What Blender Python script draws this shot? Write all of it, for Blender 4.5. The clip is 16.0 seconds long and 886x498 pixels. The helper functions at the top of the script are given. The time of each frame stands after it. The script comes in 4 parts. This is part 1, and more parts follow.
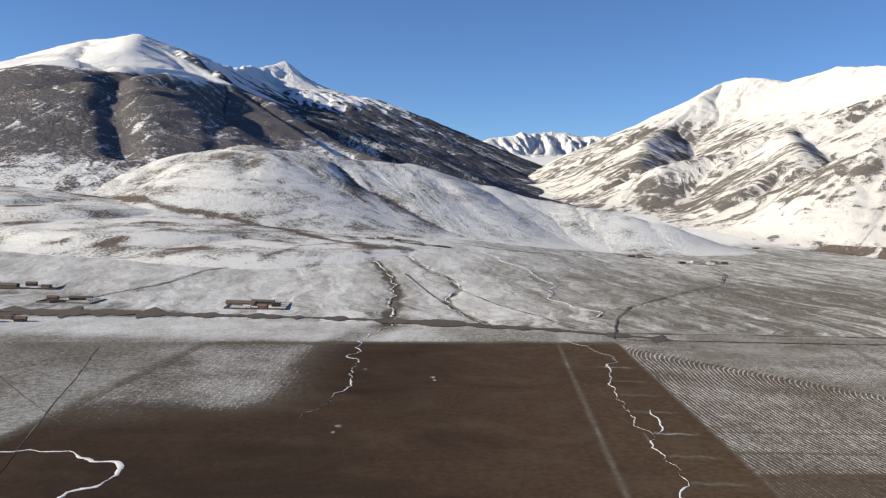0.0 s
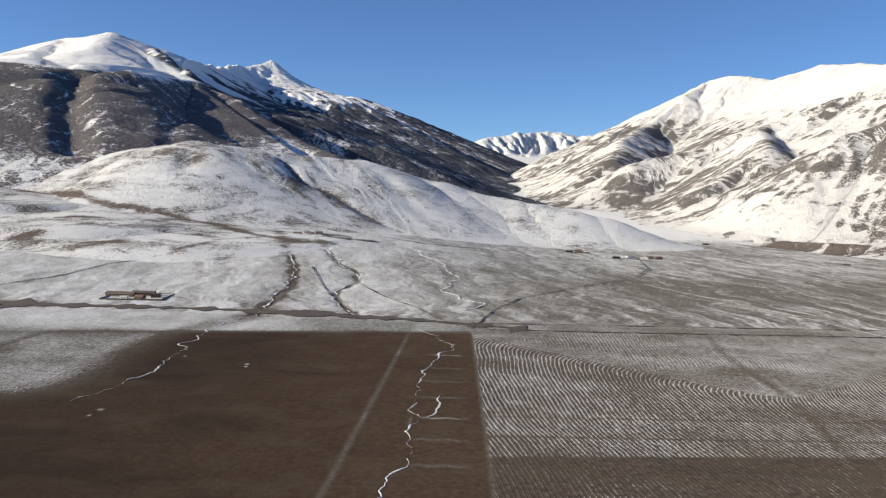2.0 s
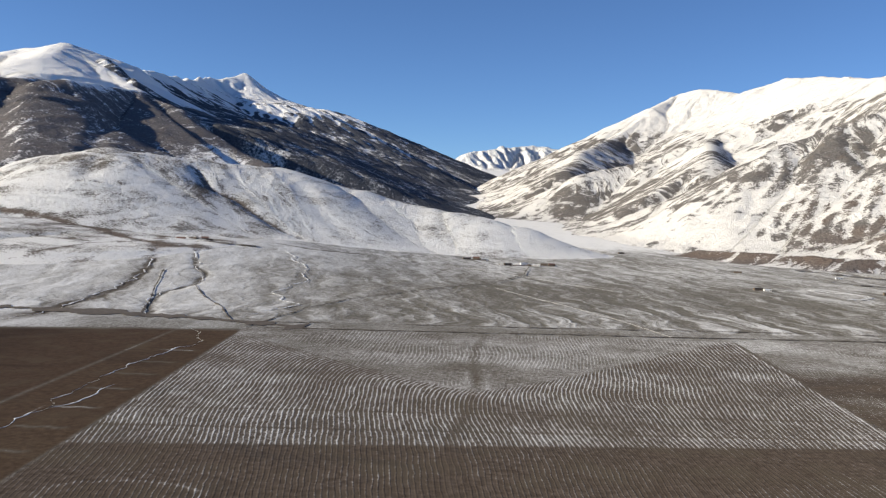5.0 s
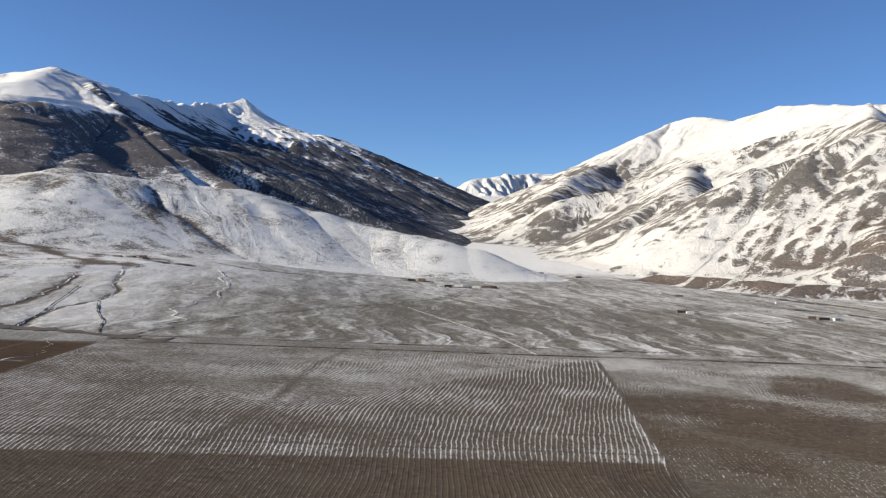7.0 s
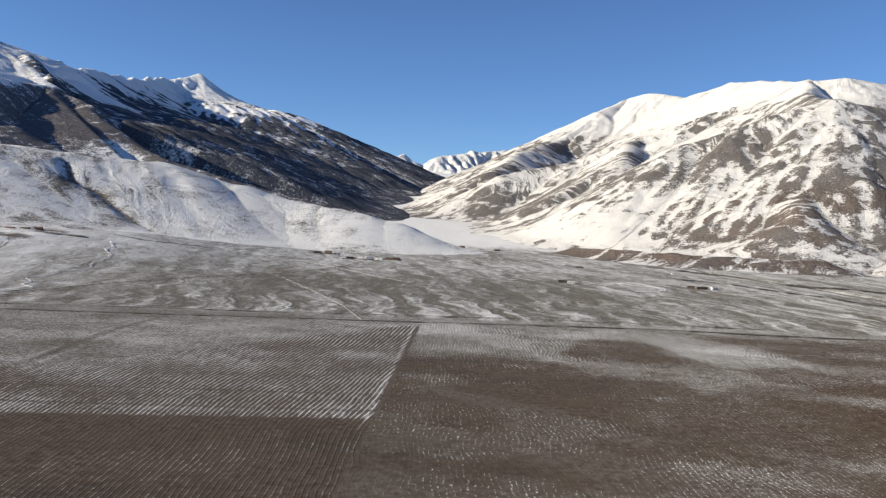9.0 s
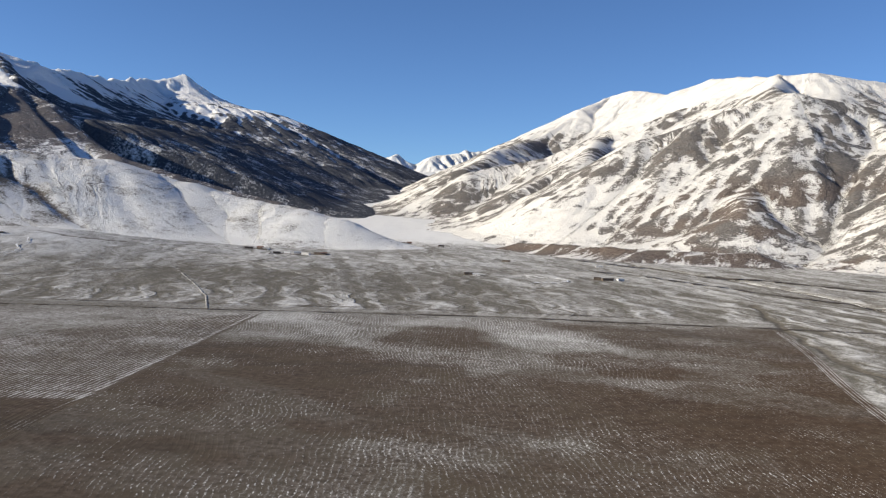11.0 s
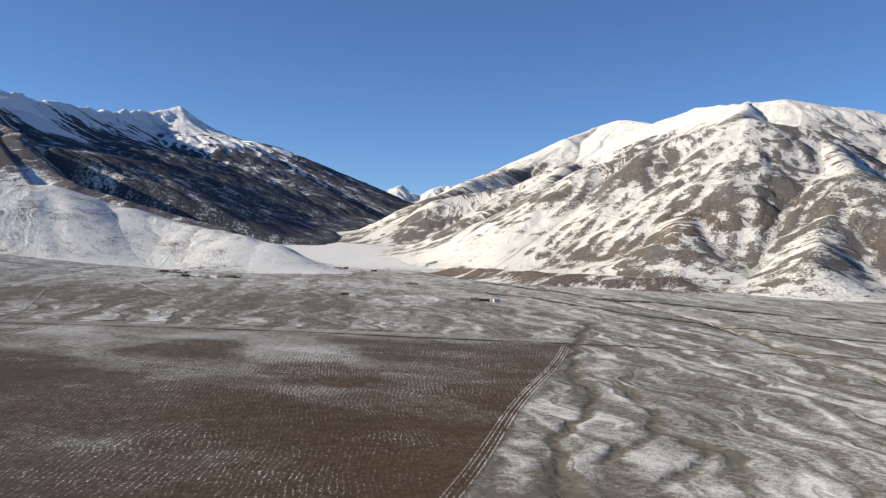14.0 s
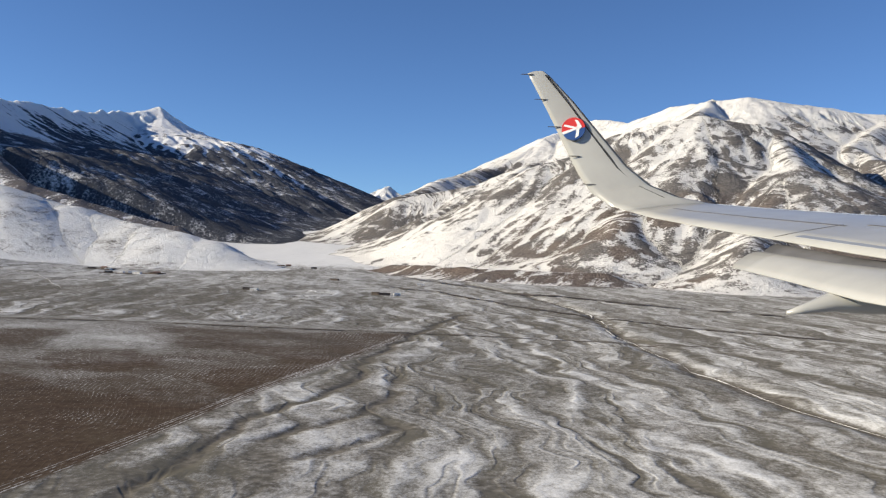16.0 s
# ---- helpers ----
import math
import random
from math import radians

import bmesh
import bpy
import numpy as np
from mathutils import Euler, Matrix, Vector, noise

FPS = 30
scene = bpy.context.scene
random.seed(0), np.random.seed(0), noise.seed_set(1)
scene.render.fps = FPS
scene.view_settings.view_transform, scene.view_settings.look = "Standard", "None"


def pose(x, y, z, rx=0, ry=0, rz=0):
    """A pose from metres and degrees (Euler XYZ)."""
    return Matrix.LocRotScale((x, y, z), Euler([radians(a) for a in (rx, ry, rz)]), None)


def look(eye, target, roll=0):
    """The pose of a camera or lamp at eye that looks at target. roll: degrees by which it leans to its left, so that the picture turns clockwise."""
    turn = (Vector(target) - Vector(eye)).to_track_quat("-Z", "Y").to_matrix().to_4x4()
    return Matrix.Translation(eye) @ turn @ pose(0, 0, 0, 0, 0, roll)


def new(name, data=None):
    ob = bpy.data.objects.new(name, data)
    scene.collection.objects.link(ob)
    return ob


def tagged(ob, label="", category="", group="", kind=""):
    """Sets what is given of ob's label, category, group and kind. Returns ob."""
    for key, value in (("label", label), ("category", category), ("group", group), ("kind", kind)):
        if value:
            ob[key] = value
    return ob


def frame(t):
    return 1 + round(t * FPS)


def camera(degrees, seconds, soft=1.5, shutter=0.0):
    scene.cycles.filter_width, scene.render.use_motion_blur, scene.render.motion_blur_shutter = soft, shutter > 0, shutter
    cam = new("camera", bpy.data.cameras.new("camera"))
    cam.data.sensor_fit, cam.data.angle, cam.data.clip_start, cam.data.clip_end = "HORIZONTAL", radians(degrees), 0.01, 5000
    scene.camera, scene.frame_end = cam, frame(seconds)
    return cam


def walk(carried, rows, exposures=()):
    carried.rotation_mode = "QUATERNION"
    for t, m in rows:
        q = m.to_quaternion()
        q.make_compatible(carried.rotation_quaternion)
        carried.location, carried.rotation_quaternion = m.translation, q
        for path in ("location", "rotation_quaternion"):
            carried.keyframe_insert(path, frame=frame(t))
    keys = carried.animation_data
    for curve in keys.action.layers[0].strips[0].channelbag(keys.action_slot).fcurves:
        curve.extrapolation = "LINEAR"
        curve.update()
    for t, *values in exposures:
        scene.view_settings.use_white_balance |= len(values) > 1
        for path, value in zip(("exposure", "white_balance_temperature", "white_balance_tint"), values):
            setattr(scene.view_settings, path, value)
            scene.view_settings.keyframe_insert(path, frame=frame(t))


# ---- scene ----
cam = camera(53.1, 16.0, 1.25)
METRES, EYE, TILT, LEAN, TURN = 510.0, 75.0, -3.3, -1.3, 0.0
ROWS = [
    (0.0, 0.0, 0.0, 0.0, 0.0, 0.0, -0.0),
    (0.5, 0.0335, 0.0013, -0.0025, 0.21, 0.13, 0.01),
    (1.0, 0.0627, 0.0027, -0.0047, 0.41, 0.15, 0.04),
    (1.5, 0.096, 0.0045, -0.0075, 0.47, 0.03, -0.01),
    (2.0, 0.1252, 0.0067, -0.0099, 0.47, 0.05, 0.0),
    (2.5, 0.1583, 0.0088, -0.0128, 0.47, 0.0, 0.03),
    (3.0, 0.1872, 0.0102, -0.0153, 0.65, -0.08, -0.04),
    (3.5, 0.2201, 0.0128, -0.0181, 0.6, -0.27, -0.11),
    (4.0, 0.2488, 0.0146, -0.0203, 0.57, 0.02, -0.16),
    (6.5, 0.4055, 0.0258, -0.0318, 1.25, 2.56, -0.6),
    (7.0, 0.4348, 0.0282, -0.0341, 1.62, 2.82, -0.72),
    (7.5, 0.468, 0.03, -0.0367, 1.36, 2.38, -0.78),
    (8.0, 0.4969, 0.0324, -0.039, 1.03, 2.22, -0.68),
    (8.5, 0.5299, 0.0347, -0.0414, 0.59, 1.96, -0.58),
    (9.0, 0.559, 0.0356, -0.0434, 0.2, 1.44, -0.65),
    (11.5, 0.7188, 0.0481, -0.0556, 0.83, 1.57, -0.25),
    (12.0, 0.7481, 0.0508, -0.0577, 1.12, 1.88, -0.24),
    (12.5, 0.7814, 0.053, -0.0601, 1.43, 2.42, -0.39),
    (13.0, 0.8104, 0.0551, -0.0623, 1.66, 2.91, -0.41),
    (13.5, 0.8433, 0.058, -0.0647, 1.93, 3.35, -0.36),
    (14.0, 0.872, 0.0603, -0.0669, 2.03, 3.58, -0.42),
    (14.5, 0.9047, 0.0633, -0.0692, 2.1, 3.77, -0.42),
    (15.0, 0.9334, 0.0658, -0.0714, 2.14, 3.82, -0.37),
    (15.5, 0.9659, 0.0689, -0.0739, 2.12, 3.79, -0.34),
    (16.0, 0.9944, 0.0706, -0.076, 2.01, 3.71, -0.3),
]
walk(cam, [(t, pose(0, 0, EYE, TILT, LEAN, TURN) @ pose(METRES * x, METRES * y, METRES * z, 90 + pitch, roll, yaw)) for t, x, y, z, yaw, pitch, roll in ROWS])


# ---- daylight ----
SUN_AZ, SUN_EL = 261.0, 20.5       # compass bearing of the sun (0 is +y, 90 is +x) and its height
world = bpy.data.worlds.new("winter_sky")
scene.world = world
world.use_nodes = True
wn = world.node_tree
wn.nodes.clear()
sky = wn.nodes.new("ShaderNodeTexSky")
sky.sky_type = 'NISHITA'
sky.sun_disc = False
sky.sun_elevation = radians(SUN_EL)
sky.sun_rotation = radians(SUN_AZ)
sky.altitude = 3500
sky.air_density, sky.dust_density, sky.ozone_density = 1.0, 0.0, 3.0
w_bg = wn.nodes.new("ShaderNodeBackground")
w_bg.inputs["Strength"].default_value = 0.068
w_out = wn.nodes.new("ShaderNodeOutputWorld")
w_sat = wn.nodes.new("ShaderNodeMix")
w_sat.data_type, w_sat.blend_type = 'RGBA', 'MULTIPLY'
w_sat.inputs[0].default_value = 1.0
w_sat.inputs[7].default_value = (0.80, 0.97, 1.18, 1.0)
wn.links.new(sky.outputs["Color"], w_sat.inputs[6])
wn.links.new(w_sat.outputs[2], w_bg.inputs["Color"])
wn.links.new(w_bg.outputs[0], w_out.inputs["Surface"])

sun_data = bpy.data.lights.new("sun", 'SUN')
sun_data.energy = 5.0
sun_data.angle = radians(0.53)
sun_data.color = (1.0, 0.89, 0.68)
sun = new("sun", sun_data)
az, el = radians(SUN_AZ), radians(SUN_EL)
to_sun = Vector((math.sin(az) * math.cos(el), math.cos(az) * math.cos(el), math.sin(el)))
sun.matrix_world = look(to_sun * 3000, (0, 0, 0))
scene.view_settings.exposure = 0.72


# ---- numeric noise for landforms ----
def lattice(ix, iy, seed):
    h = (ix.astype(np.int64) * 374761393 + iy.astype(np.int64) * 668265263 + seed * 974634777) & 0xFFFFFFFF
    h = ((h ^ (h >> 13)) * 1274126177) & 0xFFFFFFFF
    h = h ^ (h >> 16)
    return (h & 0xFFFF) / 65535.0


def vnoise(x, y, seed=0):
    fx, fy = np.floor(x), np.floor(y)
    u, v = x - fx, y - fy
    u, v = u * u * u * (u * (6 * u - 15) + 10), v * v * v * (v * (6 * v - 15) + 10)
    a, b = lattice(fx, fy, seed), lattice(fx + 1, fy, seed)
    c, d = lattice(fx, fy + 1, seed), lattice(fx + 1, fy + 1, seed)
    return (a + (b - a) * u) + ((c + (d - c) * u) - (a + (b - a) * u)) * v


def fbm(x, y, octaves=5, seed=0, gain=0.5):
    total, amp, norm = 0.0, 1.0, 0.0
    for i in range(octaves):
        total = total + amp * vnoise(x * 0.8 - y * 0.6 + 17.3 * i, x * 0.6 + y * 0.8 - 9.1 * i, seed + i)
        norm += amp
        amp *= gain
        x, y = x * 2.03, y * 2.03
    return total / norm


def ridged(x, y, octaves=5, seed=0):
    total, amp, norm = 0.0, 1.0, 0.0
    for i in range(octaves):
        total = total + amp * (1 - np.abs(2 * vnoise(x * 0.8 - y * 0.6 + 5.7 * i, x * 0.6 + y * 0.8 + 3.3 * i, seed + i) - 1)) ** 2
        norm += amp
        amp *= 0.5
        x, y = x * 2.1, y * 2.1
    return total / norm


def smooth(a, b, x):
    u = np.clip((x - a) / (b - a), 0, 1)
    return u * u * (3 - 2 * u)


def near_line(x, y, pts):
    """Distance to a polyline on the plan, how far along it, and the side."""
    best = np.full(np.shape(x), 1e9)
    along = np.zeros(np.shape(x))
    run = 0.0
    for (ax, ay), (bx, by) in zip(pts[:-1], pts[1:]):
        dx, dy = bx - ax, by - ay
        length = math.hypot(dx, dy)
        t = np.clip(((x - ax) * dx + (y - ay) * dy) / (length * length), 0, 1)
        d = np.hypot(x - ax - t * dx, y - ay - t * dy)
        closer = d < best
        best = np.where(closer, d, best)
        along = np.where(closer, run + t * length, along)
        run += length
    return best, along


# ---- the valley's plan ----
DRAINS = {
    "west": [(-75, 720), (-60, 667), (-37, 575), (-24, 499), (-24, 422), (-23, 397)],
    "middle": [(-40, 700), (-30, 658), (-8, 586), (6, 556), (11, 514), (1, 490), (10, 440), (26, 397)],
    "slope": [(-62, 683), (-104, 639), (-117, 593), (-148, 561), (-164, 501), (-190, 442)],
}
CHANNEL = [(505, 470), (494, 420), (489, 388), (481, 345), (476, 300), (478, 262), (475, 243), (467, 228), (463, 205), (461, 188), (461, 172), (454, 130)]
CHANNEL_2 = [(482, 290), (489, 269), (490, 245), (484, 219), (475, 203), (470, 195)]
CHANNEL_3 = [(490, 214), (494, 210), (485, 191), (480, 183)]
RILL = [(498, 410), (503, 382), (516, 320), (526, 287), (536, 277), (531, 237), (535, 213), (541, 195), (547, 179), (552, 150)]
POND = [(384, 540), (389, 602), (416, 627), (425, 579), (405, 528), (384, 540)]
RIVER = [(500, 760), (545, 640), (570, 500), (568, 396), (576, 311), (586, 249), (600, 205), (640, 150)]


def east_edge(y):
    return 443 + 0.197 * (y - 165) + 0.8 * np.sin(y / 23)


def base_level(x, y):
    z = 8 + 0.0205 * y - 0.0045 * (x - 250)
    z = z + 0.055 * np.maximum(0, y - 1000)
    return z + 16 * smooth(450, 760, y) * smooth(200, -60, x)


def ground_level(x, y):
    """Height of the valley floor."""
    z = base_level(x, y)
    wild = np.maximum(smooth(405, 440, y), smooth(0, 14, x - east_edge(y)))
    wild = wild * smooth(2600, 1500, y)
    z = z + wild * (1.1 * (fbm(x / 60, y / 90, 3, 11) - 0.5) + 0.35 * (ridged(x / 24 + 0.4 * fbm(x / 40, y / 40, 2, 5), y / 70, 3, 21) - 0.5))
    for pts, wide, deep in ((DRAINS["west"], 6, 0.35), (DRAINS["middle"], 4, 0.5), (CHANNEL, 1.9, 0.38), (CHANNEL_2, 1.8, 0.35), (CHANNEL_3, 1.8, 0.35), (RILL, 2.5, -0.25), (RIVER, 5, 1.2)):
        d, s = near_line(x + 5 * (fbm(x / 9, y / 12, 2, 31) - 0.5), y, pts)
        z = z - deep * np.exp(-(d / wide) ** 2)
    return z


def level_at(x, y):
    return float(ground_level(np.array([float(x)]), np.array([float(y)]))[0])


# ---- materials ----
def material(name):
    m = bpy.data.materials.new(name)
    m.use_nodes = True
    return m, m.node_tree, m.node_tree.nodes["Principled BSDF"]


def node(nt, kind, **values):
    n = nt.nodes.new(kind)
    for key, value in values.items():
        n.inputs[key].default_value = value
    return n


def math_node(nt, op, a, b=None, c=None):
    n = nt.nodes.new("ShaderNodeMath")
    n.operation = op
    for slot, v in zip(n.inputs, (a, b, c)):
        if v is None:
            continue
        if isinstance(v, (int, float)):
            slot.default_value = v
        else:
            nt.links.new(v, slot)
    return n.outputs[0]


def noise_node(nt, vector, scale, detail=4.0, rough=0.55, distortion=0.0):
    n = node(nt, "ShaderNodeTexNoise", Scale=scale, Detail=detail, Roughness=rough, Distortion=distortion)
    nt.links.new(vector, n.inputs["Vector"])
    return n.outputs[0]


def ramp(nt, value, lo, hi, out_lo=0.0, out_hi=1.0):
    n = node(nt, "ShaderNodeMapRange", **{"From Min": lo, "From Max": hi, "To Min": out_lo, "To Max": out_hi})
    n.interpolation_type = 'SMOOTHSTEP'
    nt.links.new(value, n.inputs["Value"])
    return n.outputs[0]


def blend(nt, fac, a, b):
    n = nt.nodes.new("ShaderNodeMix")
    n.data_type = 'RGBA'
    for slot, v in ((n.inputs[0], fac), (n.inputs[6], a), (n.inputs[7], b)):
        if isinstance(v, (int, float)):
            slot.default_value = v
        elif isinstance(v, tuple):
            slot.default_value = (*v, 1.0)
        else:
            nt.links.new(v, slot)
    return n.outputs[2]


def attribute(nt, name):
    n = nt.nodes.new("ShaderNodeAttribute")
    n.attribute_name = name
    return n.outputs["Fac"]


def bump(nt, bsdf, height, strength, distance):
    n = node(nt, "ShaderNodeBump", Strength=strength, Distance=distance)
    nt.links.new(height, n.inputs["Height"])
    nt.links.new(n.outputs[0], bsdf.inputs["Normal"])


def place_vector(nt, stretch=(1, 1, 1)):
    geo = nt.nodes.new("ShaderNodeNewGeometry")
    n = nt.nodes.new("ShaderNodeVectorMath")
    n.operation = 'MULTIPLY'
    n.inputs[1].default_value = stretch
    nt.links.new(geo.outputs["Position"], n.inputs[0])
    return n.outputs[0]


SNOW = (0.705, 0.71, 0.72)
# lightened copy of SNOW, painting in sunlight that the west and wall slopes lack
SUNLIT_SNOW = (0.83, 0.83, 0.84)


def valley_material():
    m, nt, bsdf = material("valley_floor")
    p = place_vector(nt)
    fine = noise_node(nt, p, 0.55, 5, 0.62)
    mid = noise_node(nt, p, 0.07, 5, 0.6)
    speck = noise_node(nt, place_vector(nt, (1.0, 0.6, 1.0)), 1.9, 4, 0.7)
    sway = noise_node(nt, place_vector(nt, (1.0, 0.6, 1.0)), 0.20, 2, 0.5)
    dash = noise_node(nt, place_vector(nt, (1.0, 0.10, 1.0)), 0.9, 3, 0.6)
    snow, soil, rows, phase = (attribute(nt, n) for n in ("snow", "soil", "rows", "phase"))
    turf = blend(nt, ramp(nt, fine, 0.3, 0.7), (0.088, 0.081, 0.071), (0.205, 0.191, 0.172))
    turf = blend(nt, ramp(nt, mid, 0.35, 0.7), turf, (0.122, 0.114, 0.096))
    earth = blend(nt, ramp(nt, fine, 0.3, 0.72), (0.052, 0.0342, 0.0240), (0.078, 0.0520, 0.0365))
    earth = blend(nt, ramp(nt, mid, 0.45, 0.72), earth, (0.078, 0.058, 0.041))
    broad = noise_node(nt, place_vector(nt, (0.6, 1.0, 1.0)), 0.035, 5, 0.62, 0.8)
    earth = blend(nt, ramp(nt, broad, 0.52, 0.72), earth, (0.040, 0.0275, 0.0210))
    earth = blend(nt, math_node(nt, 'MULTIPLY', attribute(nt, "umber"), ramp(nt, broad, 0.3, 0.6, 0.15, 0.6)), earth, (0.034, 0.0235, 0.0180))
    earth = blend(nt, attribute(nt, "olive"), earth, blend(nt, ramp(nt, fine, 0.3, 0.72), (0.064, 0.044, 0.029), (0.104, 0.074, 0.049)))
    ground_colour = blend(nt, soil, turf, earth)
    wob = math_node(nt, 'MULTIPLY_ADD', math_node(nt, 'SUBTRACT', sway, 0.5), 0.8, math_node(nt, 'MULTIPLY_ADD', math_node(nt, 'SUBTRACT', fine, 0.5), 0.50, phase))
    wave = math_node(nt, 'SINE', math_node(nt, 'MULTIPLY', wob, 6.2832))
    wave = ramp(nt, wave, 0.25, 1.0, -0.26, 1.0)
    row_term = math_node(nt, 'MULTIPLY', math_node(nt, 'MULTIPLY_ADD', wave, 0.34, math_node(nt, 'MULTIPLY', math_node(nt, 'SUBTRACT', dash, 0.5), 0.75)), rows)
    grit = math_node(nt, 'MULTIPLY_ADD', math_node(nt, 'SUBTRACT', fine, 0.5), 0.50, math_node(nt, 'MULTIPLY', math_node(nt, 'SUBTRACT', speck, 0.5), 0.95))
    grit = math_node(nt, 'MULTIPLY_ADD', math_node(nt, 'SUBTRACT', mid, 0.5), 0.22, grit)
    # banks and beds of old meltwater threads over the open grassland; their pale-dark pairs paint in low-sun relief
    wild = attribute(nt, "wild")
    warp = math_node(nt, 'SUBTRACT', noise_node(nt, p, 0.021, 2, 0.5), 0.5)
    warp_2 = math_node(nt, 'SUBTRACT', noise_node(nt, p, 0.060, 2, 0.5), 0.5)
    apart = nt.nodes.new("ShaderNodeSeparateXYZ")
    nt.links.new(p, apart.inputs[0])
    side = math_node(nt, 'MULTIPLY_ADD', warp, 34.0, math_node(nt, 'MULTIPLY_ADD', warp_2, 13.0, apart.outputs[0]))
    side = math_node(nt, 'MULTIPLY_ADD', apart.outputs[1], 0.16, side)

    def threads(scale, along, shift):
        v = nt.nodes.new("ShaderNodeCombineXYZ")
        nt.links.new(math_node(nt, 'ADD', side, shift), v.inputs[0])
        nt.links.new(math_node(nt, 'MULTIPLY', apart.outputs[1], along), v.inputs[1])
        n = math_node(nt, 'SUBTRACT', noise_node(nt, v.outputs[0], scale, 1.5, 0.45), 0.5)
        bank = math_node(nt, 'MULTIPLY', ramp(nt, n, -0.05, 0.05), ramp(nt, n, 0.17, 0.05))
        bed = math_node(nt, 'MULTIPLY', ramp(nt, n, -0.17, -0.06), ramp(nt, n, 0.03, -0.06))
        return bank, bed

    bank_a, bed_a = threads(0.060, 0.085, 0.0)
    bank_b, bed_b = threads(0.105, 0.13, 61.0)
    bank_c, bed_c = threads(0.20, 0.22, 17.0)
    relief_a = math_node(nt, 'SUBTRACT', math_node(nt, 'MULTIPLY_ADD', bank_b, 0.65, bank_a), math_node(nt, 'MULTIPLY_ADD', bed_b, 0.6, bed_a))
    relief_a = math_node(nt, 'ADD', relief_a, math_node(nt, 'MULTIPLY', math_node(nt, 'SUBTRACT', bank_c, bed_c), 0.6))
    relief_a = math_node(nt, 'MULTIPLY', math_node(nt, 'MULTIPLY', relief_a, wild), ramp(nt, mid, 0.3, 0.6, 0.45, 1.1))
    cover = math_node(nt, 'ADD', math_node(nt, 'ADD', snow, grit), row_term)
    cover = math_node(nt, 'MULTIPLY_ADD', relief_a, 0.17, cover)
    dots = noise_node(nt, place_vector(nt, (1.0, 0.42, 1.0)), 2.6, 4, 0.7)
    dots = math_node(nt, 'MULTIPLY', math_node(nt, 'MULTIPLY', ramp(nt, dots, 0.50, 0.66), ramp(nt, wave, -0.1, 1.0, 0.25, 1.0)), attribute(nt, "specks"))
    cover = math_node(nt, 'MULTIPLY_ADD', dots, 0.72, cover)
    # wheel ruts that hold snow along the field's margin
    margin = attribute(nt, "margin")
    for at, wide in ((-0.5, 0.34), (-1.4, 0.28), (-2.6, 0.34), (-3.4, 0.26)):
        rut = ramp(nt, math_node(nt, 'ABSOLUTE', math_node(nt, 'SUBTRACT', margin, at)), wide, 0.05)
        cover = math_node(nt, 'MULTIPLY_ADD', math_node(nt, 'MULTIPLY', rut, ramp(nt, dash, 0.25, 0.55)), 0.42, cover)
    fac = ramp(nt, cover, 0.16, 1.10)
    colour = blend(nt, fac, ground_colour, SNOW)
    nt.links.new(colour, bsdf.inputs["Base Color"])
    bsdf.inputs["Roughness"].default_value = 0.9
    bsdf.inputs["Diffuse Roughness"].default_value = 0.2
    bsdf.inputs["Specular IOR Level"].default_value = 0.03
    height = math_node(nt, 'ADD', math_node(nt, 'MULTIPLY', fine, 0.5), math_node(nt, 'MULTIPLY', row_term, 0.5))
    bump(nt, bsdf, math_node(nt, 'MULTIPLY_ADD', relief_a, 0.35, height), 0.45, 0.5)
    return m


def mountain_material(name, rock_a, rock_b, scale, lo=0.30, hi=0.72, snow_colour=SNOW, rill=1.0, run=0.10):
    m, nt, bsdf = material(name)
    p = place_vector(nt)
    q = place_vector(nt, (1, 1, 0.35))
    fine = noise_node(nt, p, 0.22 * scale, 6, 0.68)
    mid = noise_node(nt, q, 0.035 * scale, 6, 0.62, 0.6)
    snow, earth = attribute(nt, "snow"), attribute(nt, "earth")
    rock = blend(nt, ramp(nt, fine, 0.3, 0.7), rock_a, rock_b)
    rock = blend(nt, ramp(nt, mid, 0.45, 0.75), rock, tuple(0.5 * (a + b) * k for a, b, k in zip(rock_a, rock_b, (1.10, 1.0, 0.92))))
    rock = blend(nt, earth, rock, blend(nt, ramp(nt, fine, 0.3, 0.7), (0.112, 0.083, 0.069), (0.19, 0.15, 0.128)))
    grit = math_node(nt, 'MULTIPLY_ADD', math_node(nt, 'SUBTRACT', fine, 0.5), 1.8, math_node(nt, 'MULTIPLY', math_node(nt, 'SUBTRACT', mid, 0.5), 0.8))
    # snow-filled rills and rock ribs that run down the fall line
    way = nt.nodes.new("ShaderNodeCombineXYZ")
    nt.links.new(attribute(nt, "rib"), way.inputs[0])
    nt.links.new(math_node(nt, 'MULTIPLY', attribute(nt, "down"), run), way.inputs[1])
    nt.links.new(math_node(nt, 'MULTIPLY', mid, 6.0), way.inputs[2])
    rills = ramp(nt, noise_node(nt, way.outputs[0], 0.15, 4, 0.6), 0.28, 0.72)
    grit = math_node(nt, 'MULTIPLY_ADD', math_node(nt, 'SUBTRACT', rills, 0.5), 0.85 * rill, grit)
    fac = ramp(nt, math_node(nt, 'ADD', snow, grit), lo, hi)
    nt.links.new(blend(nt, fac, rock, snow_colour), bsdf.inputs["Base Color"])
    bsdf.inputs["Roughness"].default_value = 0.85
    bsdf.inputs["Specular IOR Level"].default_value = 0.03
    bump(nt, bsdf, math_node(nt, 'ADD', math_node(nt, 'MULTIPLY', rills, -0.7 * rill), math_node(nt, 'ADD', fine, mid)), 0.8, 4.5 / scale)
    return m


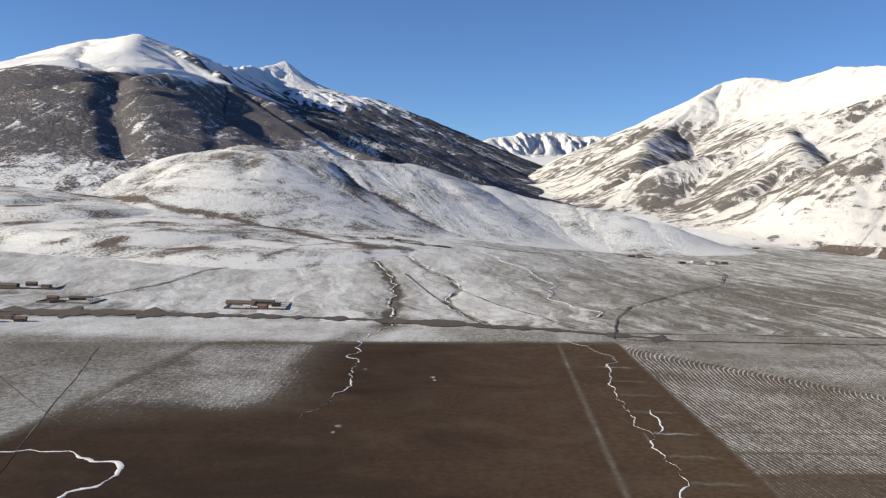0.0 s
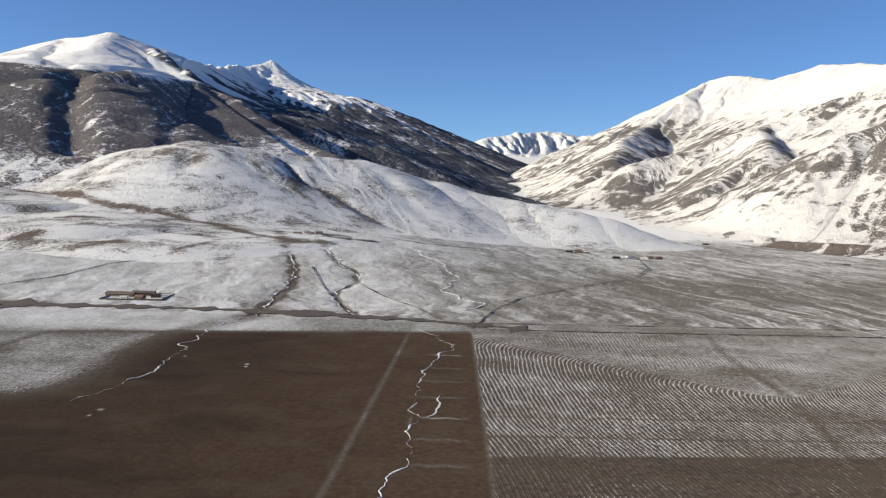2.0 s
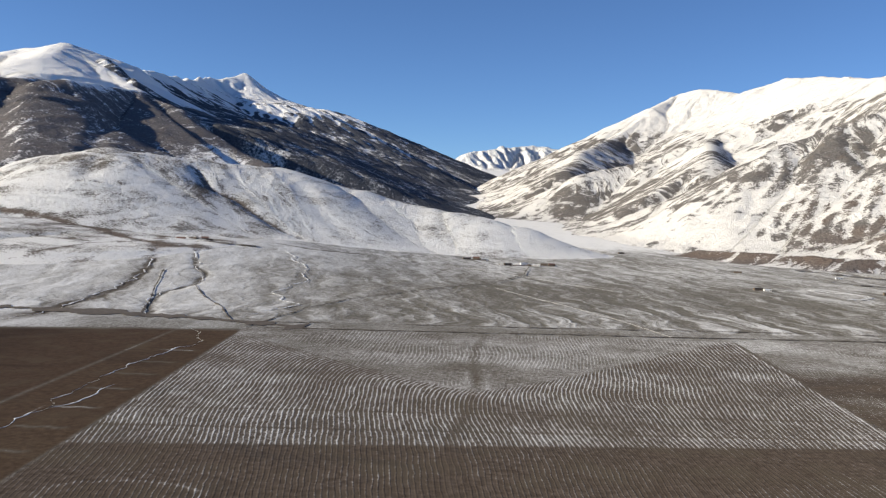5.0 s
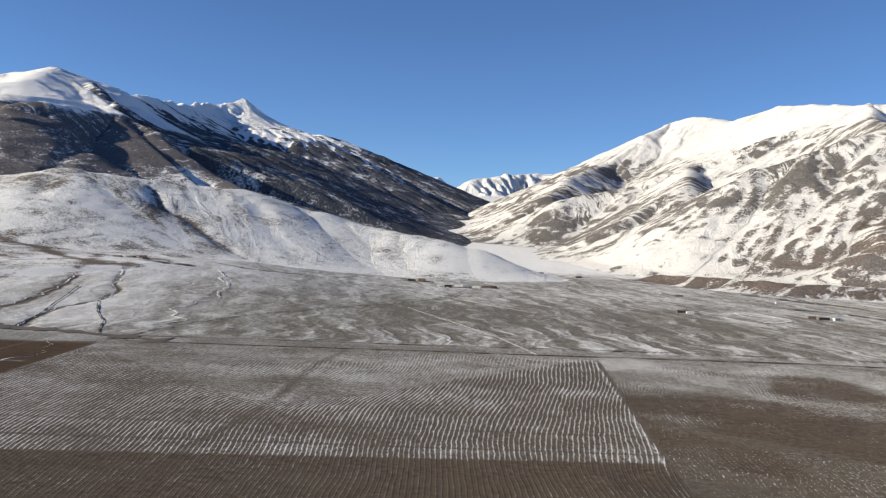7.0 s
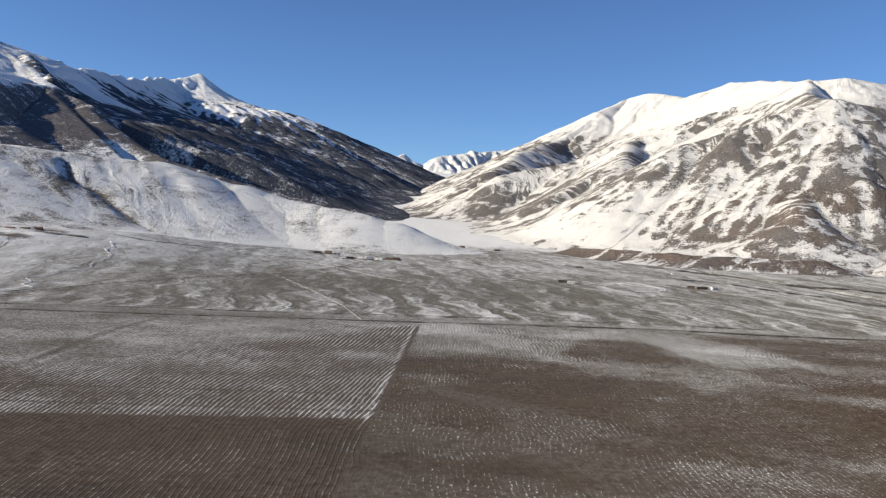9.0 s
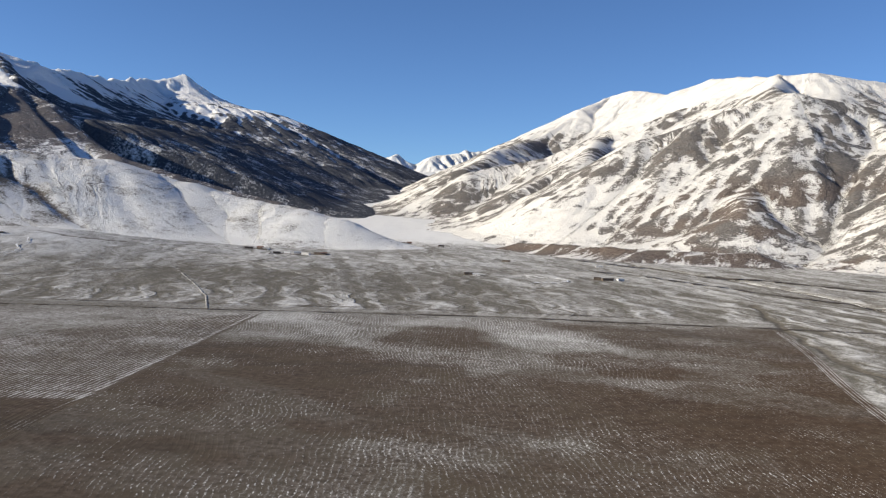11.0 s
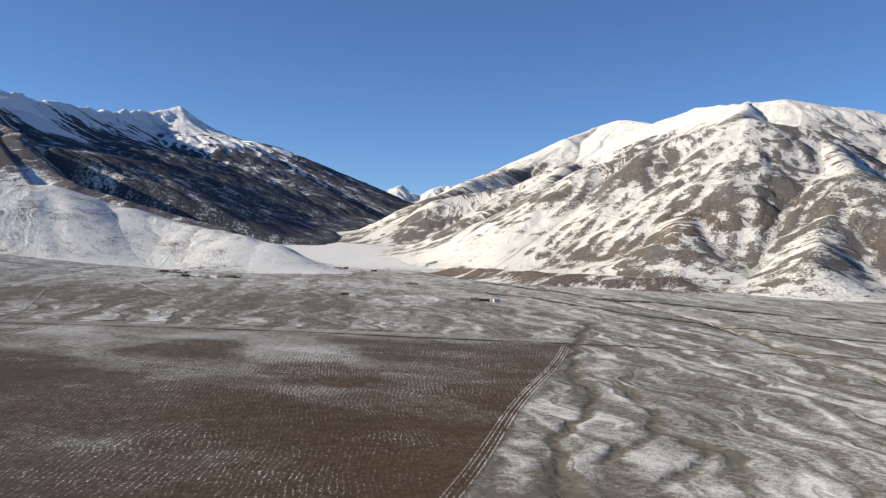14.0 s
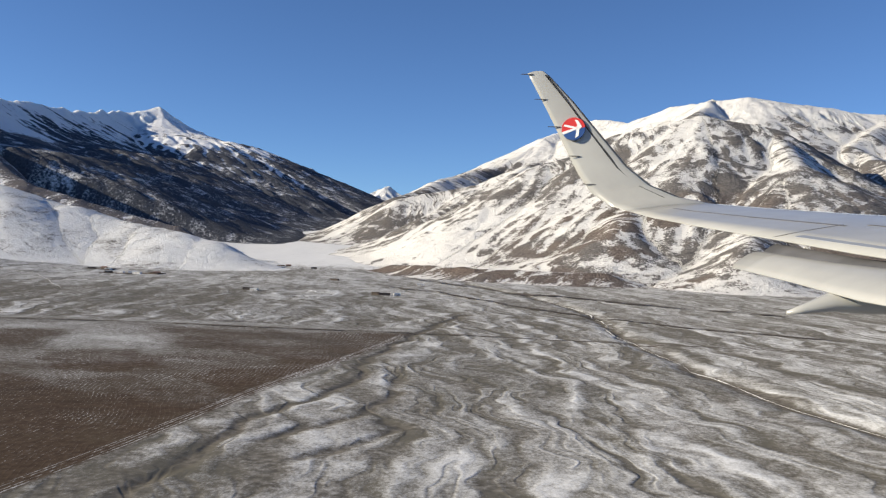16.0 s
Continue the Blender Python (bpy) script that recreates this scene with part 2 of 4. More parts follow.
def plain_material(name, a, b, scale=2.0, rough=0.8, metal=0.0, relief=0.1):
    m, nt, bsdf = material(name)
    tc = nt.nodes.new("ShaderNodeTexCoord")
    fine = noise_node(nt, tc.outputs["Object"], scale, 6, 0.6)
    nt.links.new(blend(nt, ramp(nt, fine, 0.3, 0.7), a, b), bsdf.inputs["Base Color"])
    bsdf.inputs["Roughness"].default_value = rough
    bsdf.inputs["Metallic"].default_value = metal
    if relief:
        bump(nt, bsdf, fine, relief, 0.05)
    return m


MAT_VALLEY = valley_material()
MAT_BROWN = mountain_material("heath_and_snow", (0.094, 0.089, 0.095), (0.176, 0.167, 0.175), 1.5, 0.30, 0.80, SUNLIT_SNOW, 0.8)
MAT_GREY = mountain_material("grey_rock_and_snow", (0.092, 0.087, 0.088), (0.200, 0.188, 0.182), 2.0, 0.32, 0.74, (0.68, 0.67, 0.662), 1.0, 0.09)
MAT_HILL = mountain_material("dry_grass_hill_and_snow", (0.100, 0.088, 0.078), (0.180, 0.163, 0.147), 2.4, 0.18, 0.86, SNOW, 0.6, 0.15)
# forest rock darkened and blued to paint in the wall's shade and haze
MAT_DARK = mountain_material("shaded_forest_rock_and_snow", (0.050, 0.055, 0.068), (0.098, 0.105, 0.124), 1.2, 0.16, 0.85, SUNLIT_SNOW, 0.75)
MAT_FAR = mountain_material("far_rock_and_snow", (0.10, 0.095, 0.095), (0.17, 0.16, 0.155), 0.5)


# ---- landform meshes ----
def grid_mesh(name, X, Y, Z, mat, layers, keep=None):
    """A sheet over rows of points, with one value a point for each layer."""
    rows, cols = X.shape
    co = np.stack([X, Y, Z], -1).reshape(-1, 3)
    i = np.arange(rows * cols).reshape(rows, cols)
    quads = np.stack([i[:-1, :-1], i[:-1, 1:], i[1:, 1:], i[1:, :-1]], -1).reshape(-1, 4)
    if keep is not None:
        k = keep.reshape(-1)
        quads = quads[k[quads].any(1)]
        used = np.unique(quads)
        back = np.zeros(rows * cols, dtype=np.int64)
        back[used] = np.arange(len(used))
        co, quads = co[used], back[quads]
        layers = {n: v.reshape(-1)[used] for n, v in layers.items()}
    me = bpy.data.meshes.new(name)
    me.vertices.add(len(co))
    me.vertices.foreach_set("co", co.astype(np.float32).ravel())
    me.loops.add(quads.size)
    me.loops.foreach_set("vertex_index", quads.astype(np.int32).ravel())
    me.polygons.add(len(quads))
    me.polygons.foreach_set("loop_start", np.arange(0, quads.size, 4, dtype=np.int32))
    me.polygons.foreach_set("use_smooth", np.ones(len(quads), dtype=bool))
    me.update(calc_edges=True)
    for n, v in layers.items():
        me.attributes.new(n, 'FLOAT', 'POINT').data.foreach_set("value", np.ascontiguousarray(v, dtype=np.float32).ravel())
    me.materials.append(mat)
    return new(name, me)


def steps(*runs):
    out = [float(runs[0][0])]
    for a, b, d in runs:
        n = max(1, round((b - a) / d))
        out += [a + (b - a) * (k + 1) / n for k in range(n)]
    return np.array(out)


# ---- valley floor ----
def build_valley():
    ys = steps((-900, -220, 60), (-220, 120, 12), (120, 150, 1.5), (150, 300, 0.75), (300, 460, 1.4), (460, 700, 2.5), (700, 1050, 5), (1050, 1650, 15), (1650, 4900, 120))
    u = np.concatenate([-np.geomspace(1, 8, 12)[::-1], np.linspace(-1, 1, 1200)[1:-1], np.geomspace(1, 8, 12)])
    half = 330 + 0.44 * np.clip(ys, 150, 1200)
    X = 262 + u[None, :] * half[:, None]
    Y = np.repeat(ys[:, None], len(u), 1)
    Z = ground_level(X, Y)
    n1 = fbm(X / 30, Y / 30, 5, 3)
    n2 = fbm(X / 110, Y / 140, 4, 8)
    wx = X + 16 * (fbm(X / 35, Y / 45, 3, 41) - 0.5)
    wy = Y + 40 * (fbm(X / 50, Y / 60, 3, 43) - 0.5)
    grain = fbm(X / 7, Y / 14, 4, 63)
    wisps = fbm(wx / 60, wy / 16, 4, 57)                          # drift across the wind
    # grassland beyond the track and east of the fields
    snow = 0.40 + 0.22 * (grain - 0.5) + 0.12 * (wisps - 0.5) + 0.14 * (n2 - 0.5) + 0.14 * (n1 - 0.5)
    snow += 0.34 * smooth(130, -30, X) * np.maximum(smooth(380, 420, Y), smooth(340, 362, Y) * smooth(20, -20, X)) * (1 - 0.7 * smooth(0.45, 0.62, n2) * smooth(400, 430, Y))
    snow += 0.55 * smooth(930, 1090, Y) + 0.10 * smooth(560, 760, Y)
    snow -= 0.14 * smooth(420, 520, Y) * smooth(660, 540, Y) * smooth(120, 200, X) * smooth(470, 380, X)
    wild = np.maximum(smooth(394, 404, Y + 6 * (n1 - 0.5)), smooth(-1, 3, X - east_edge(Y))) * smooth(1150, 950, Y) * (1 - 0.35 * smooth(420, 520, Y)) * (1 - 0.35 * smooth(190, 60, X))
    snow -= 0.13 * smooth(24, 6, X - east_edge(Y)) * smooth(-2, 1, X - east_edge(Y)) * smooth(400, 380, Y)
    inside = near_line(X, Y, POND)[0]
    pale = smooth(1.25, 0.85, np.hypot((X - 405) / 22, (Y - 578) / 46)) + 0.7 * smooth(1.3, 0.8, np.hypot((X - 500 - 0.35 * (560 - Y)) / 22, (Y - 560) / 80))
    snow = snow * (1 - 0.8 * np.clip(pale, 0, 1)) + 0.46 * np.clip(pale, 0, 1) + 0.18 * np.exp(-(inside / 2.0) ** 2) * smooth(0.4, 0.55, n1)
    soil = np.zeros_like(X)
    rows = np.zeros_like(X)
    phase = X / 1.85
    head = 332 + 0.15 * (X + 166)
    head = head + (391 - head) * smooth(60, 85, X)
    field = smooth(5, -4, Y - head + 5 * (n1 - 0.5)) * smooth(3, -1, X - east_edge(Y))
    ragged = 10 * (n1 - 0.5)
    # bare brown field
    west = smooth(-96, -88, X + 0.12 * (330 - Y)) * smooth(74.5, 73.0, X) * smooth(4, -6, Y - 332 - 0.15 * (X + 166) + 0.8 * ragged)
    crust = west * smooth(-34, -62, X + 40 * (n2 - 0.5)) * smooth(232, 268, Y + 2.5 * ragged - 0.1 * X)
    snow = np.where(field > 0.5, snow * (1 - field) + field * (0.34 + 0.5 * (n1 - 0.5)), snow)
    lowbrown = smooth(222, 200, Y + 2 * ragged) * smooth(-60, -90, X)
    soil = np.maximum(soil, np.maximum(west * (1 - 0.6 * crust), lowbrown * 0.9))
    bare = np.maximum(west * (1 - crust), lowbrown)
    snow = snow * (1 - bare) + bare * (-0.42 + 0.3 * (n1 - 0.5) + 0.30 * smooth(0.58, 0.75, wisps))
    # furrowed field between the brown fields
    mid_field = smooth(73.5, 75, X) * smooth(273, 271.5, X - 0.035 * (Y - 270)) * smooth(378, 370, Y)
    hump = 254 + 1.13 * np.sqrt((X - 166) ** 2 + 144) + 5 * (n2 - 0.5)
    furrow = mid_field * smooth(2.5, -2.5, Y - np.minimum(hump, 372))
    fallow = mid_field * (1 - furrow)
    soil = np.maximum(soil, 0.58 * furrow + 0.30 * fallow)
    lower = furrow * smooth(211.3, 209.8, Y - 0.085 * (X - 180))
    patch = fbm(X / 26, Y / 15, 4, 61)
    soil = np.maximum(soil, 0.74 * lower)
    snow = snow * (1 - mid_field) + mid_field * (0.36 + 0.40 * (patch - 0.5)) - 0.10 * furrow - 0.32 * lower
    lane_x = 161 + 10 * np.clip((Y - 205) / 150, -1, 1.2) + 1.5 * np.sin(Y / 19)
    lane = mid_field * np.exp(-((X - lane_x) / 1.5) ** 2)
    verge = mid_field * (np.exp(-((X - lane_x - 3.4) / 1.2) ** 2) + np.exp(-((X - lane_x + 3.2) / 1.2) ** 2))
    snow = snow - 0.12 * lane + 0.10 * verge * smooth(0.4, 0.6, n1)
    soil = np.maximum(soil, 0.6 * lane * (0.4 + 0.6 * smooth(0.45, 0.6, n1)))
    loop = np.abs(np.hypot((X - 98) / 15, (Y - 170) / 7.5) - 1)
    snow = snow + mid_field * 0.3 * np.exp(-(loop / 0.09) ** 2)
    tilled = fallow * smooth(0.50, 0.56, fbm(X / 34, Y / 20, 3, 67))
    fallow = fallow - 0.4 * tilled
    rows = np.maximum(rows, furrow * (1.0 - 0.15 * lower) * (1 - 0.35 * lane) + 0.45 * tilled)
    bend = 5 * np.sin((Y - 150) / 60) + 7 * (fbm(X / 70, Y / 60, 2, 71) - 0.5)
    phase = np.where(mid_field > 0.3, (X + bend - 4 * np.exp(-np.maximum(0, hump - Y) / 9) * smooth(235, 150, X) - 0.10 * (Y - 260) * (X - 175) / 100) / 1.3, phase)
    # second brown field, dusted
    east = smooth(271.5, 273, X - 0.035 * (Y - 270)) * smooth(1, -1, X - east_edge(Y)) * smooth(392, 372, Y + 2 * ragged)
    clump = fbm(X / 30 + 0.4 * Y / 30, Y / 30, 5, 81)
    light = smooth(300, 318, Y + 0.25 * (X - 276) * smooth(330, 276, X) - 45 * smooth(320, 345, X) * smooth(378, 358, X) + 16 * (clump - 0.5)) * smooth(392, 376, X + 0.5 * (Y - 372) + 16 * (n1 - 0.5))
    drifts = smooth(0.55, 0.66, clump)
    for x0, y0, rx, ry in ((396, 183, 13, 9), (395, 167, 10, 4), (411, 187, 3, 10), (336, 222, 5, 24), (341, 300, 3, 34), (283, 232, 7, 7), (281, 203, 5, 3)):
        drifts = np.maximum(drifts, 0.75 * np.exp(-((X - x0) / rx) ** 2 - ((Y - y0) / ry) ** 2) * smooth(0.3, 0.55, fbm(X / 6, Y / 9, 3, 83)))
    corner = smooth(350, 425, X + 40 * (n2 - 0.5)) * smooth(330, 260, Y - 0.4 * (X - 430))
    soil = soil * (1 - east) + east * (0.72 + 0.22 * corner - 0.42 * np.clip(light, 0, 1) - 0.22 * drifts)
    snow = snow * (1 - east) + east * (0.20 + 0.16 * light + 0.10 * drifts + 0.30 * (patch - 0.5) + 0.16 * (n2 - 0.5) - 0.08 * corner - 0.25 * smooth(350, 300, X) * smooth(300, 240, Y))
    rows = np.maximum(rows, east * (0.22 + 0.18 * light))
    specks = east * (0.50 + 0.50 * smooth(0.45, 0.60, patch)) * (0.35 + 0.65 * smooth(445, 405, X - 0.205 * (Y - 160) + 30 * (n2 - 0.5))) + 0.5 * crust + 0.4 * fallow + 0.32 * west * smooth(0.50, 0.64, n1)
    phase = np.where(east > 0.3, (X + bend * 0.5 + 0.05 * (Y - 160) + 12 * (n2 - 0.5) + 9 * (clump - 0.5)) / 1.15, phase)
    # paths, plot edges and lingering snow
    path = np.exp(-((X - 39.5 - 0.046 * (Y - 165)) / 0.8) ** 2) * smooth(380, 340, Y)
    rut = np.exp(-((X - 53 - 0.03 * (Y - 165)) / 0.6) ** 2) * smooth(300, 270, Y)
    snow = snow + west * (0.46 * path + 0.44 * rut) * (0.6 + 0.8 * grain)
    soil = soil * (1 - 0.6 * west * path)
    for y0 in (194, 213.5, 233, 255, 275.5, 295, 317):
        strip = west * np.exp(-((Y - y0 - 0.4 * np.sin(X)) / 0.9) ** 2) * smooth(56, 58, X) * smooth(71, 68, X)
        snow, soil = snow + 0.55 * strip, soil * (1 - 0.6 * strip)
    for x0, y0, r in ((-25.5, 303, 1.5), (-2, 293, 1.2), (-26.5, 232, 1.4), (-27, 226, 0.9), (-1.5, 289, 0.9)):
        snow = snow + 0.9 * np.exp(-((X - x0) / r) ** 2 - ((Y - y0) / (1.6 * r)) ** 2)
    olive = west * (0.32 * smooth(38, 44, X - 0.046 * (Y - 165)) + 0.3 * smooth(0.5, 0.65, n2) * smooth(30, 38, X)) + 0.30 * east * corner
    # soil turns a darker brown towards the west side of the field
    umber = west * smooth(34, -20, X)
    edge = X - east_edge(Y)
    margin = np.where(Y < 372, edge, 60.0)
    rim = X - 0.035 * (Y - 270) - 272
    snow = snow + smooth(378, 365, Y) * (0.25 * np.exp(-((rim + 1.4) / 0.7) ** 2) - 0.4 * np.exp(-((rim - 0.1) / 0.6) ** 2))
    snow = snow - mid_field * 0.3 * (np.exp(-((Y - 222 - 0.04 * (X - 180)) / 0.7) ** 2) + np.exp(-((Y - 240 - 0.04 * (X - 180)) / 0.5) ** 2))
    # snow-free channel beds, darker than the grass around them
    wander = X + 5 * (fbm(X / 9, Y / 12, 2, 31) - 0.5)
    for pts, wide, dark, bare_bed in ((CHANNEL, 1.7, 0.50, 0.15), (CHANNEL_2, 1.6, 0.26, 0.1), (CHANNEL_3, 1.8, 0.24, 0.1), (DRAINS["west"], 3.6, 0.42, 0.5), (DRAINS["middle"], 2.0, 0.4, 0.3), (DRAINS["slope"], 1.8, 0.35, 0.4), (DRAINS["west"], 13, 0.16, 0.25), ([(-22, 402), (-40, 350), (-34, 300)], 9, 0.2, 0.5), ([(15, 745), (50, 728), (85, 740)], 3, 0.4, 0.4), ([(-130, 412), (-200, 402), (-330, 386)], 12, 0.35, 0.6), (RIVER, 2.4, 0.30, 0.2)):
        d, _ = near_line(wander, Y, pts)
        bed = np.exp(-(d / wide) ** 4)
        snow = snow - dark * bed
        soil = np.maximum(soil, bare_bed * bed)
    d, _ = near_line(wander, Y, RILL)
    snow = snow + 0.30 * np.exp(-(d / 1.8) ** 2)
    ob = grid_mesh("ground", X, Y, Z, MAT_VALLEY, {"snow": snow, "soil": soil, "rows": rows, "phase": phase, "specks": specks, "wild": wild, "olive": olive, "umber": umber, "margin": margin})
    return tagged(ob, "snow-dusted valley floor of ploughed fields, brown soil and dry pasture", "ground", kind="structure")


build_valley()


# ---- mountains ----
def relief(X, Y, ridges, round_, hollow):
    """Height from ridge crests that fall away to both sides, with the nearest crest's own coordinates."""
    H = np.full(X.shape, -1e3)
    S, D = np.zeros(X.shape), np.zeros(X.shape)
    for k, (pts, fall) in enumerate(ridges):
        run = 137.0 * k
        for (ax, ay, az_), (bx, by, bz) in zip(pts[:-1], pts[1:]):
            dx, dy = bx - ax, by - ay
            length = math.hypot(dx, dy)
            t = np.clip(((X - ax) * dx + (Y - ay) * dy) / (length * length), 0, 1)
            d = np.hypot(X - ax - t * dx, Y - ay - t * dy)
            one, two = fall if isinstance(fall, tuple) else (fall, fall)
            lean = smooth(-25, 25, (dx * (Y - ay) - dy * (X - ax)) / length)
            drop = one + (two - one) * lean
            h = az_ + t * (bz - az_) - drop * (np.sqrt(d * d + round_ * round_) - round_) * (1 - hollow * np.clip(d / 350, 0, 1)) - (0.45 * np.maximum(0, d - 130) if one < 0.34 else 0)
            up = h > H
            S = np.where(up, run + t * length, S)
            D = np.where(up, d, D)
            H = np.where(up, h, H)
            run += length
    return H, S, D


def blur(A, times=1):
    for _ in range(times):
        P = np.pad(A, 1, mode="edge")
        A = 0.25 * A + 0.125 * (P[:-2, 1:-1] + P[2:, 1:-1] + P[1:-1, :-2] + P[1:-1, 2:]) + 0.0625 * (P[:-2, :-2] + P[:-2, 2:] + P[2:, :-2] + P[2:, 2:])
    return A


def erode(Z, step, seed, drops=36000, life=64, rounds=2, bite=0.3):
    """Meltwater cuts gullies into a height field. Returns the worn heights and where the water ran."""
    rng = np.random.default_rng(seed)
    rows, cols = Z.shape
    F = (Z / step).ravel().copy()
    size = F.size
    flow = np.zeros(size)

    def sample(x, y):
        ix, iy = x.astype(np.int64), y.astype(np.int64)
        i = iy * cols + ix
        return i, x - ix, y - iy, F[i], F[i + 1], F[i + cols], F[i + cols + 1]

    for _ in range(rounds):
        x, y = rng.uniform(1, cols - 3, drops), rng.uniform(1, rows - 3, drops)
        dx, dy, load = np.zeros(drops), np.zeros(drops), np.zeros(drops)
        speed, water = np.ones(drops), 1.0
        for _ in range(life):
            i, fx, fy, a, b, c, d = sample(x, y)
            gx, gy = (b - a) * (1 - fy) + (d - c) * fy, (c - a) * (1 - fx) + (d - b) * fx
            h = (a * (1 - fx) + b * fx) * (1 - fy) + (c * (1 - fx) + d * fx) * fy
            dx, dy = 0.25 * dx - 0.75 * gx, 0.25 * dy - 0.75 * gy
            n = np.hypot(dx, dy) + 1e-9
            dx, dy = dx / n, dy / n
            x, y = np.clip(x + dx, 1, cols - 3), np.clip(y + dy, 1, rows - 3)
            j, ux, uy, a, b, c, d = sample(x, y)
            fall = (a * (1 - ux) + b * ux) * (1 - uy) + (c * (1 - ux) + d * ux) * uy - h
            room = np.maximum(-fall, 0.01) * speed * water * 4
            give = np.where(fall > 0, np.minimum(fall, load), np.where(load > room, 0.3 * (load - room), -np.minimum(bite * (room - load), np.maximum(-fall, 0))))
            load = load - give
            change = (np.bincount(i, give * (1 - fx) * (1 - fy), size) + np.bincount(i + 1, give * fx * (1 - fy), size)
                      + np.bincount(i + cols, give * (1 - fx) * fy, size) + np.bincount(i + cols + 1, give * fx * fy, size))
            F = F + np.clip(change, -0.12, 0.12)
            flow = flow + np.bincount(i, minlength=size)
            speed = np.sqrt(np.clip(speed * speed - fall * 0.6, 0.05, 9))
            water *= 0.985
    run = blur(np.log1p(flow.reshape(rows, cols)))
    return blur(F.reshape(rows, cols)) * step, run - blur(run, 8)


def mountain(name, label, box, step, ridges, mat, rough, snow_of, seed, apron=6.0, round_=15.0, hollow=0.1, carve=(), ribs=1.0, bare_earth=0.0, jag=2.0, bluff=(), wear=0.1, wash=0.4, cut=1.0, bare_and_shade_strips=()):
    x0, x1, y0, y1 = box
    xs, ys = np.arange(x0, x1 + step, step), np.arange(y0, y1 + step, step)
    X, Y = np.meshgrid(xs, ys)
    wx = X + rough * 1.6 * (fbm(X / 140, Y / 140, 4, seed) - 0.5)
    wy = Y + rough * 1.6 * (fbm(X / 140, Y / 140, 4, seed + 9) - 0.5)
    H, S, D = relief(wx, wy, ridges, round_, hollow)
    for pts, wide, deep in carve:
        d, _ = near_line(X, Y, pts)
        H = H - deep * np.exp(-(d / wide) ** 2)
    floor_z = base_level(X, Y)
    H = H + jag * 2 * (ridged(S / 70, D / 60, 3, seed + 13) - 0.45) * np.exp(-D / 40)
    tall = np.clip((H - floor_z) / 90, 0, 1)
    gully = ridged(S / 42 + 0.6 * fbm(X / 60, Y / 60, 3, seed + 2), D / 320, 4, seed + 3) - 0.42
    rock = ridged(X / 75, Y / 75, 5, seed + 5) - 0.5
    H = H + tall * (ribs * rough * 0.95 * gully * smooth(4, 60, D) + rough * 0.22 * rock * smooth(0, 40, D) + rough * 0.14 * (ridged(X / 30, Y / 30, 3, seed + 6) - 0.5))
    inside = np.minimum(np.minimum(X - x0, x1 - X), np.minimum(Y - y0, y1 - Y))
    fade = smooth(0, 60, inside)
    low = H < floor_z - 4
    run = np.zeros(X.shape)
    if wear:
        worn, run = erode(np.where(low, floor_z - 4, H), step, seed, bite=wear)
        H = np.where(low, H, H + cut * (worn - H))
    over = ((H - floor_z) * fade - 40 * (1 - fade)) / apron
    Z = floor_z + apron * np.where(over > 20, over, np.log1p(np.exp(np.clip(over, -30, 20)))) - 1.5
    gy, gx = np.gradient(Z, step)
    slope = np.hypot(gx, gy)
    streak = ridged(S / 10 + 1.2 * fbm(X / 40, Y / 40, 3, seed + 7), D / 220, 3, seed + 8) - 0.45
    streak = streak + wash * np.clip(run, -0.7, 0.9)
    snow = snow_of(X, Y, Z, slope, gx, gy, gully, rock, streak)
    earth = bare_earth * smooth(0.48, 0.62, fbm(X / 60, Y / 60, 4, seed + 11)) * smooth(135, 90, Z) * smooth(480, 620, X)
    for pts, wide, bare in bare_and_shade_strips:
        d, _ = near_line(X + 5 * (fbm(X / 9, Y / 9, 2, seed + 19) - 0.5), Y + 6 * (fbm(X / 14, Y / 14, 2, seed + 20) - 0.5), pts)
        strip = np.exp(-(d / wide) ** 2) * (0.6 + 0.8 * fbm(X / 6, Y / 6, 2, seed + 21))
        snow, earth = snow - bare * strip, np.maximum(earth, np.clip(0.9 * bare * strip, 0, 1))
    if bluff:
        d, _ = near_line(X, Y, bluff)
        cut = np.exp(-(d / 30) ** 2) * smooth(0.03, 0.12, gy + 0.5 * gx) * (0.65 + 0.7 * (fbm(X / 14, Y / 14, 3, seed + 15) - 0.3))
        snow, earth = snow - 0.85 * cut, np.maximum(earth, 0.9 * np.clip(cut, 0, 1))
    ob = grid_mesh(name, X, Y, Z, mat, {"snow": snow, "earth": earth, "rib": S + 40 * fbm(X / 45, Y / 45, 4, seed + 17), "down": D}, Z > floor_z - 1.2)
    return tagged(ob, label, "mountain")


def snow_west(X, Y, Z, slope, gx, gy, gully, rock, streak):
    line = 243 + 30 * (fbm(X / 90, Y / 90, 4, 101) - 0.5)
    s = 0.19 + 0.95 * smooth(-9, 9, Z - line)
    s = s + 0.45 * smooth(112, 92, Z + 20 * (fbm(X / 30, Y / 30, 3, 109) - 0.5)) * smooth(-260, -320, X)
    s = s + 0.50 * smooth(168, 135, Z + 40 * (fbm(X / 60, Y / 60, 4, 107) - 0.5)) * smooth(-250, -150, X) * smooth(5, -35, Y - 1380 + 1.12 * (X + 270))
    drift = fbm((0.15 * X + 0.99 * Y) / 34, (0.99 * X - 0.15 * Y) / 6, 3, 103)
    return s + 0.38 * smooth(0.66, 0.78, drift) - 0.25 * gully * smooth(250, 230, Z)


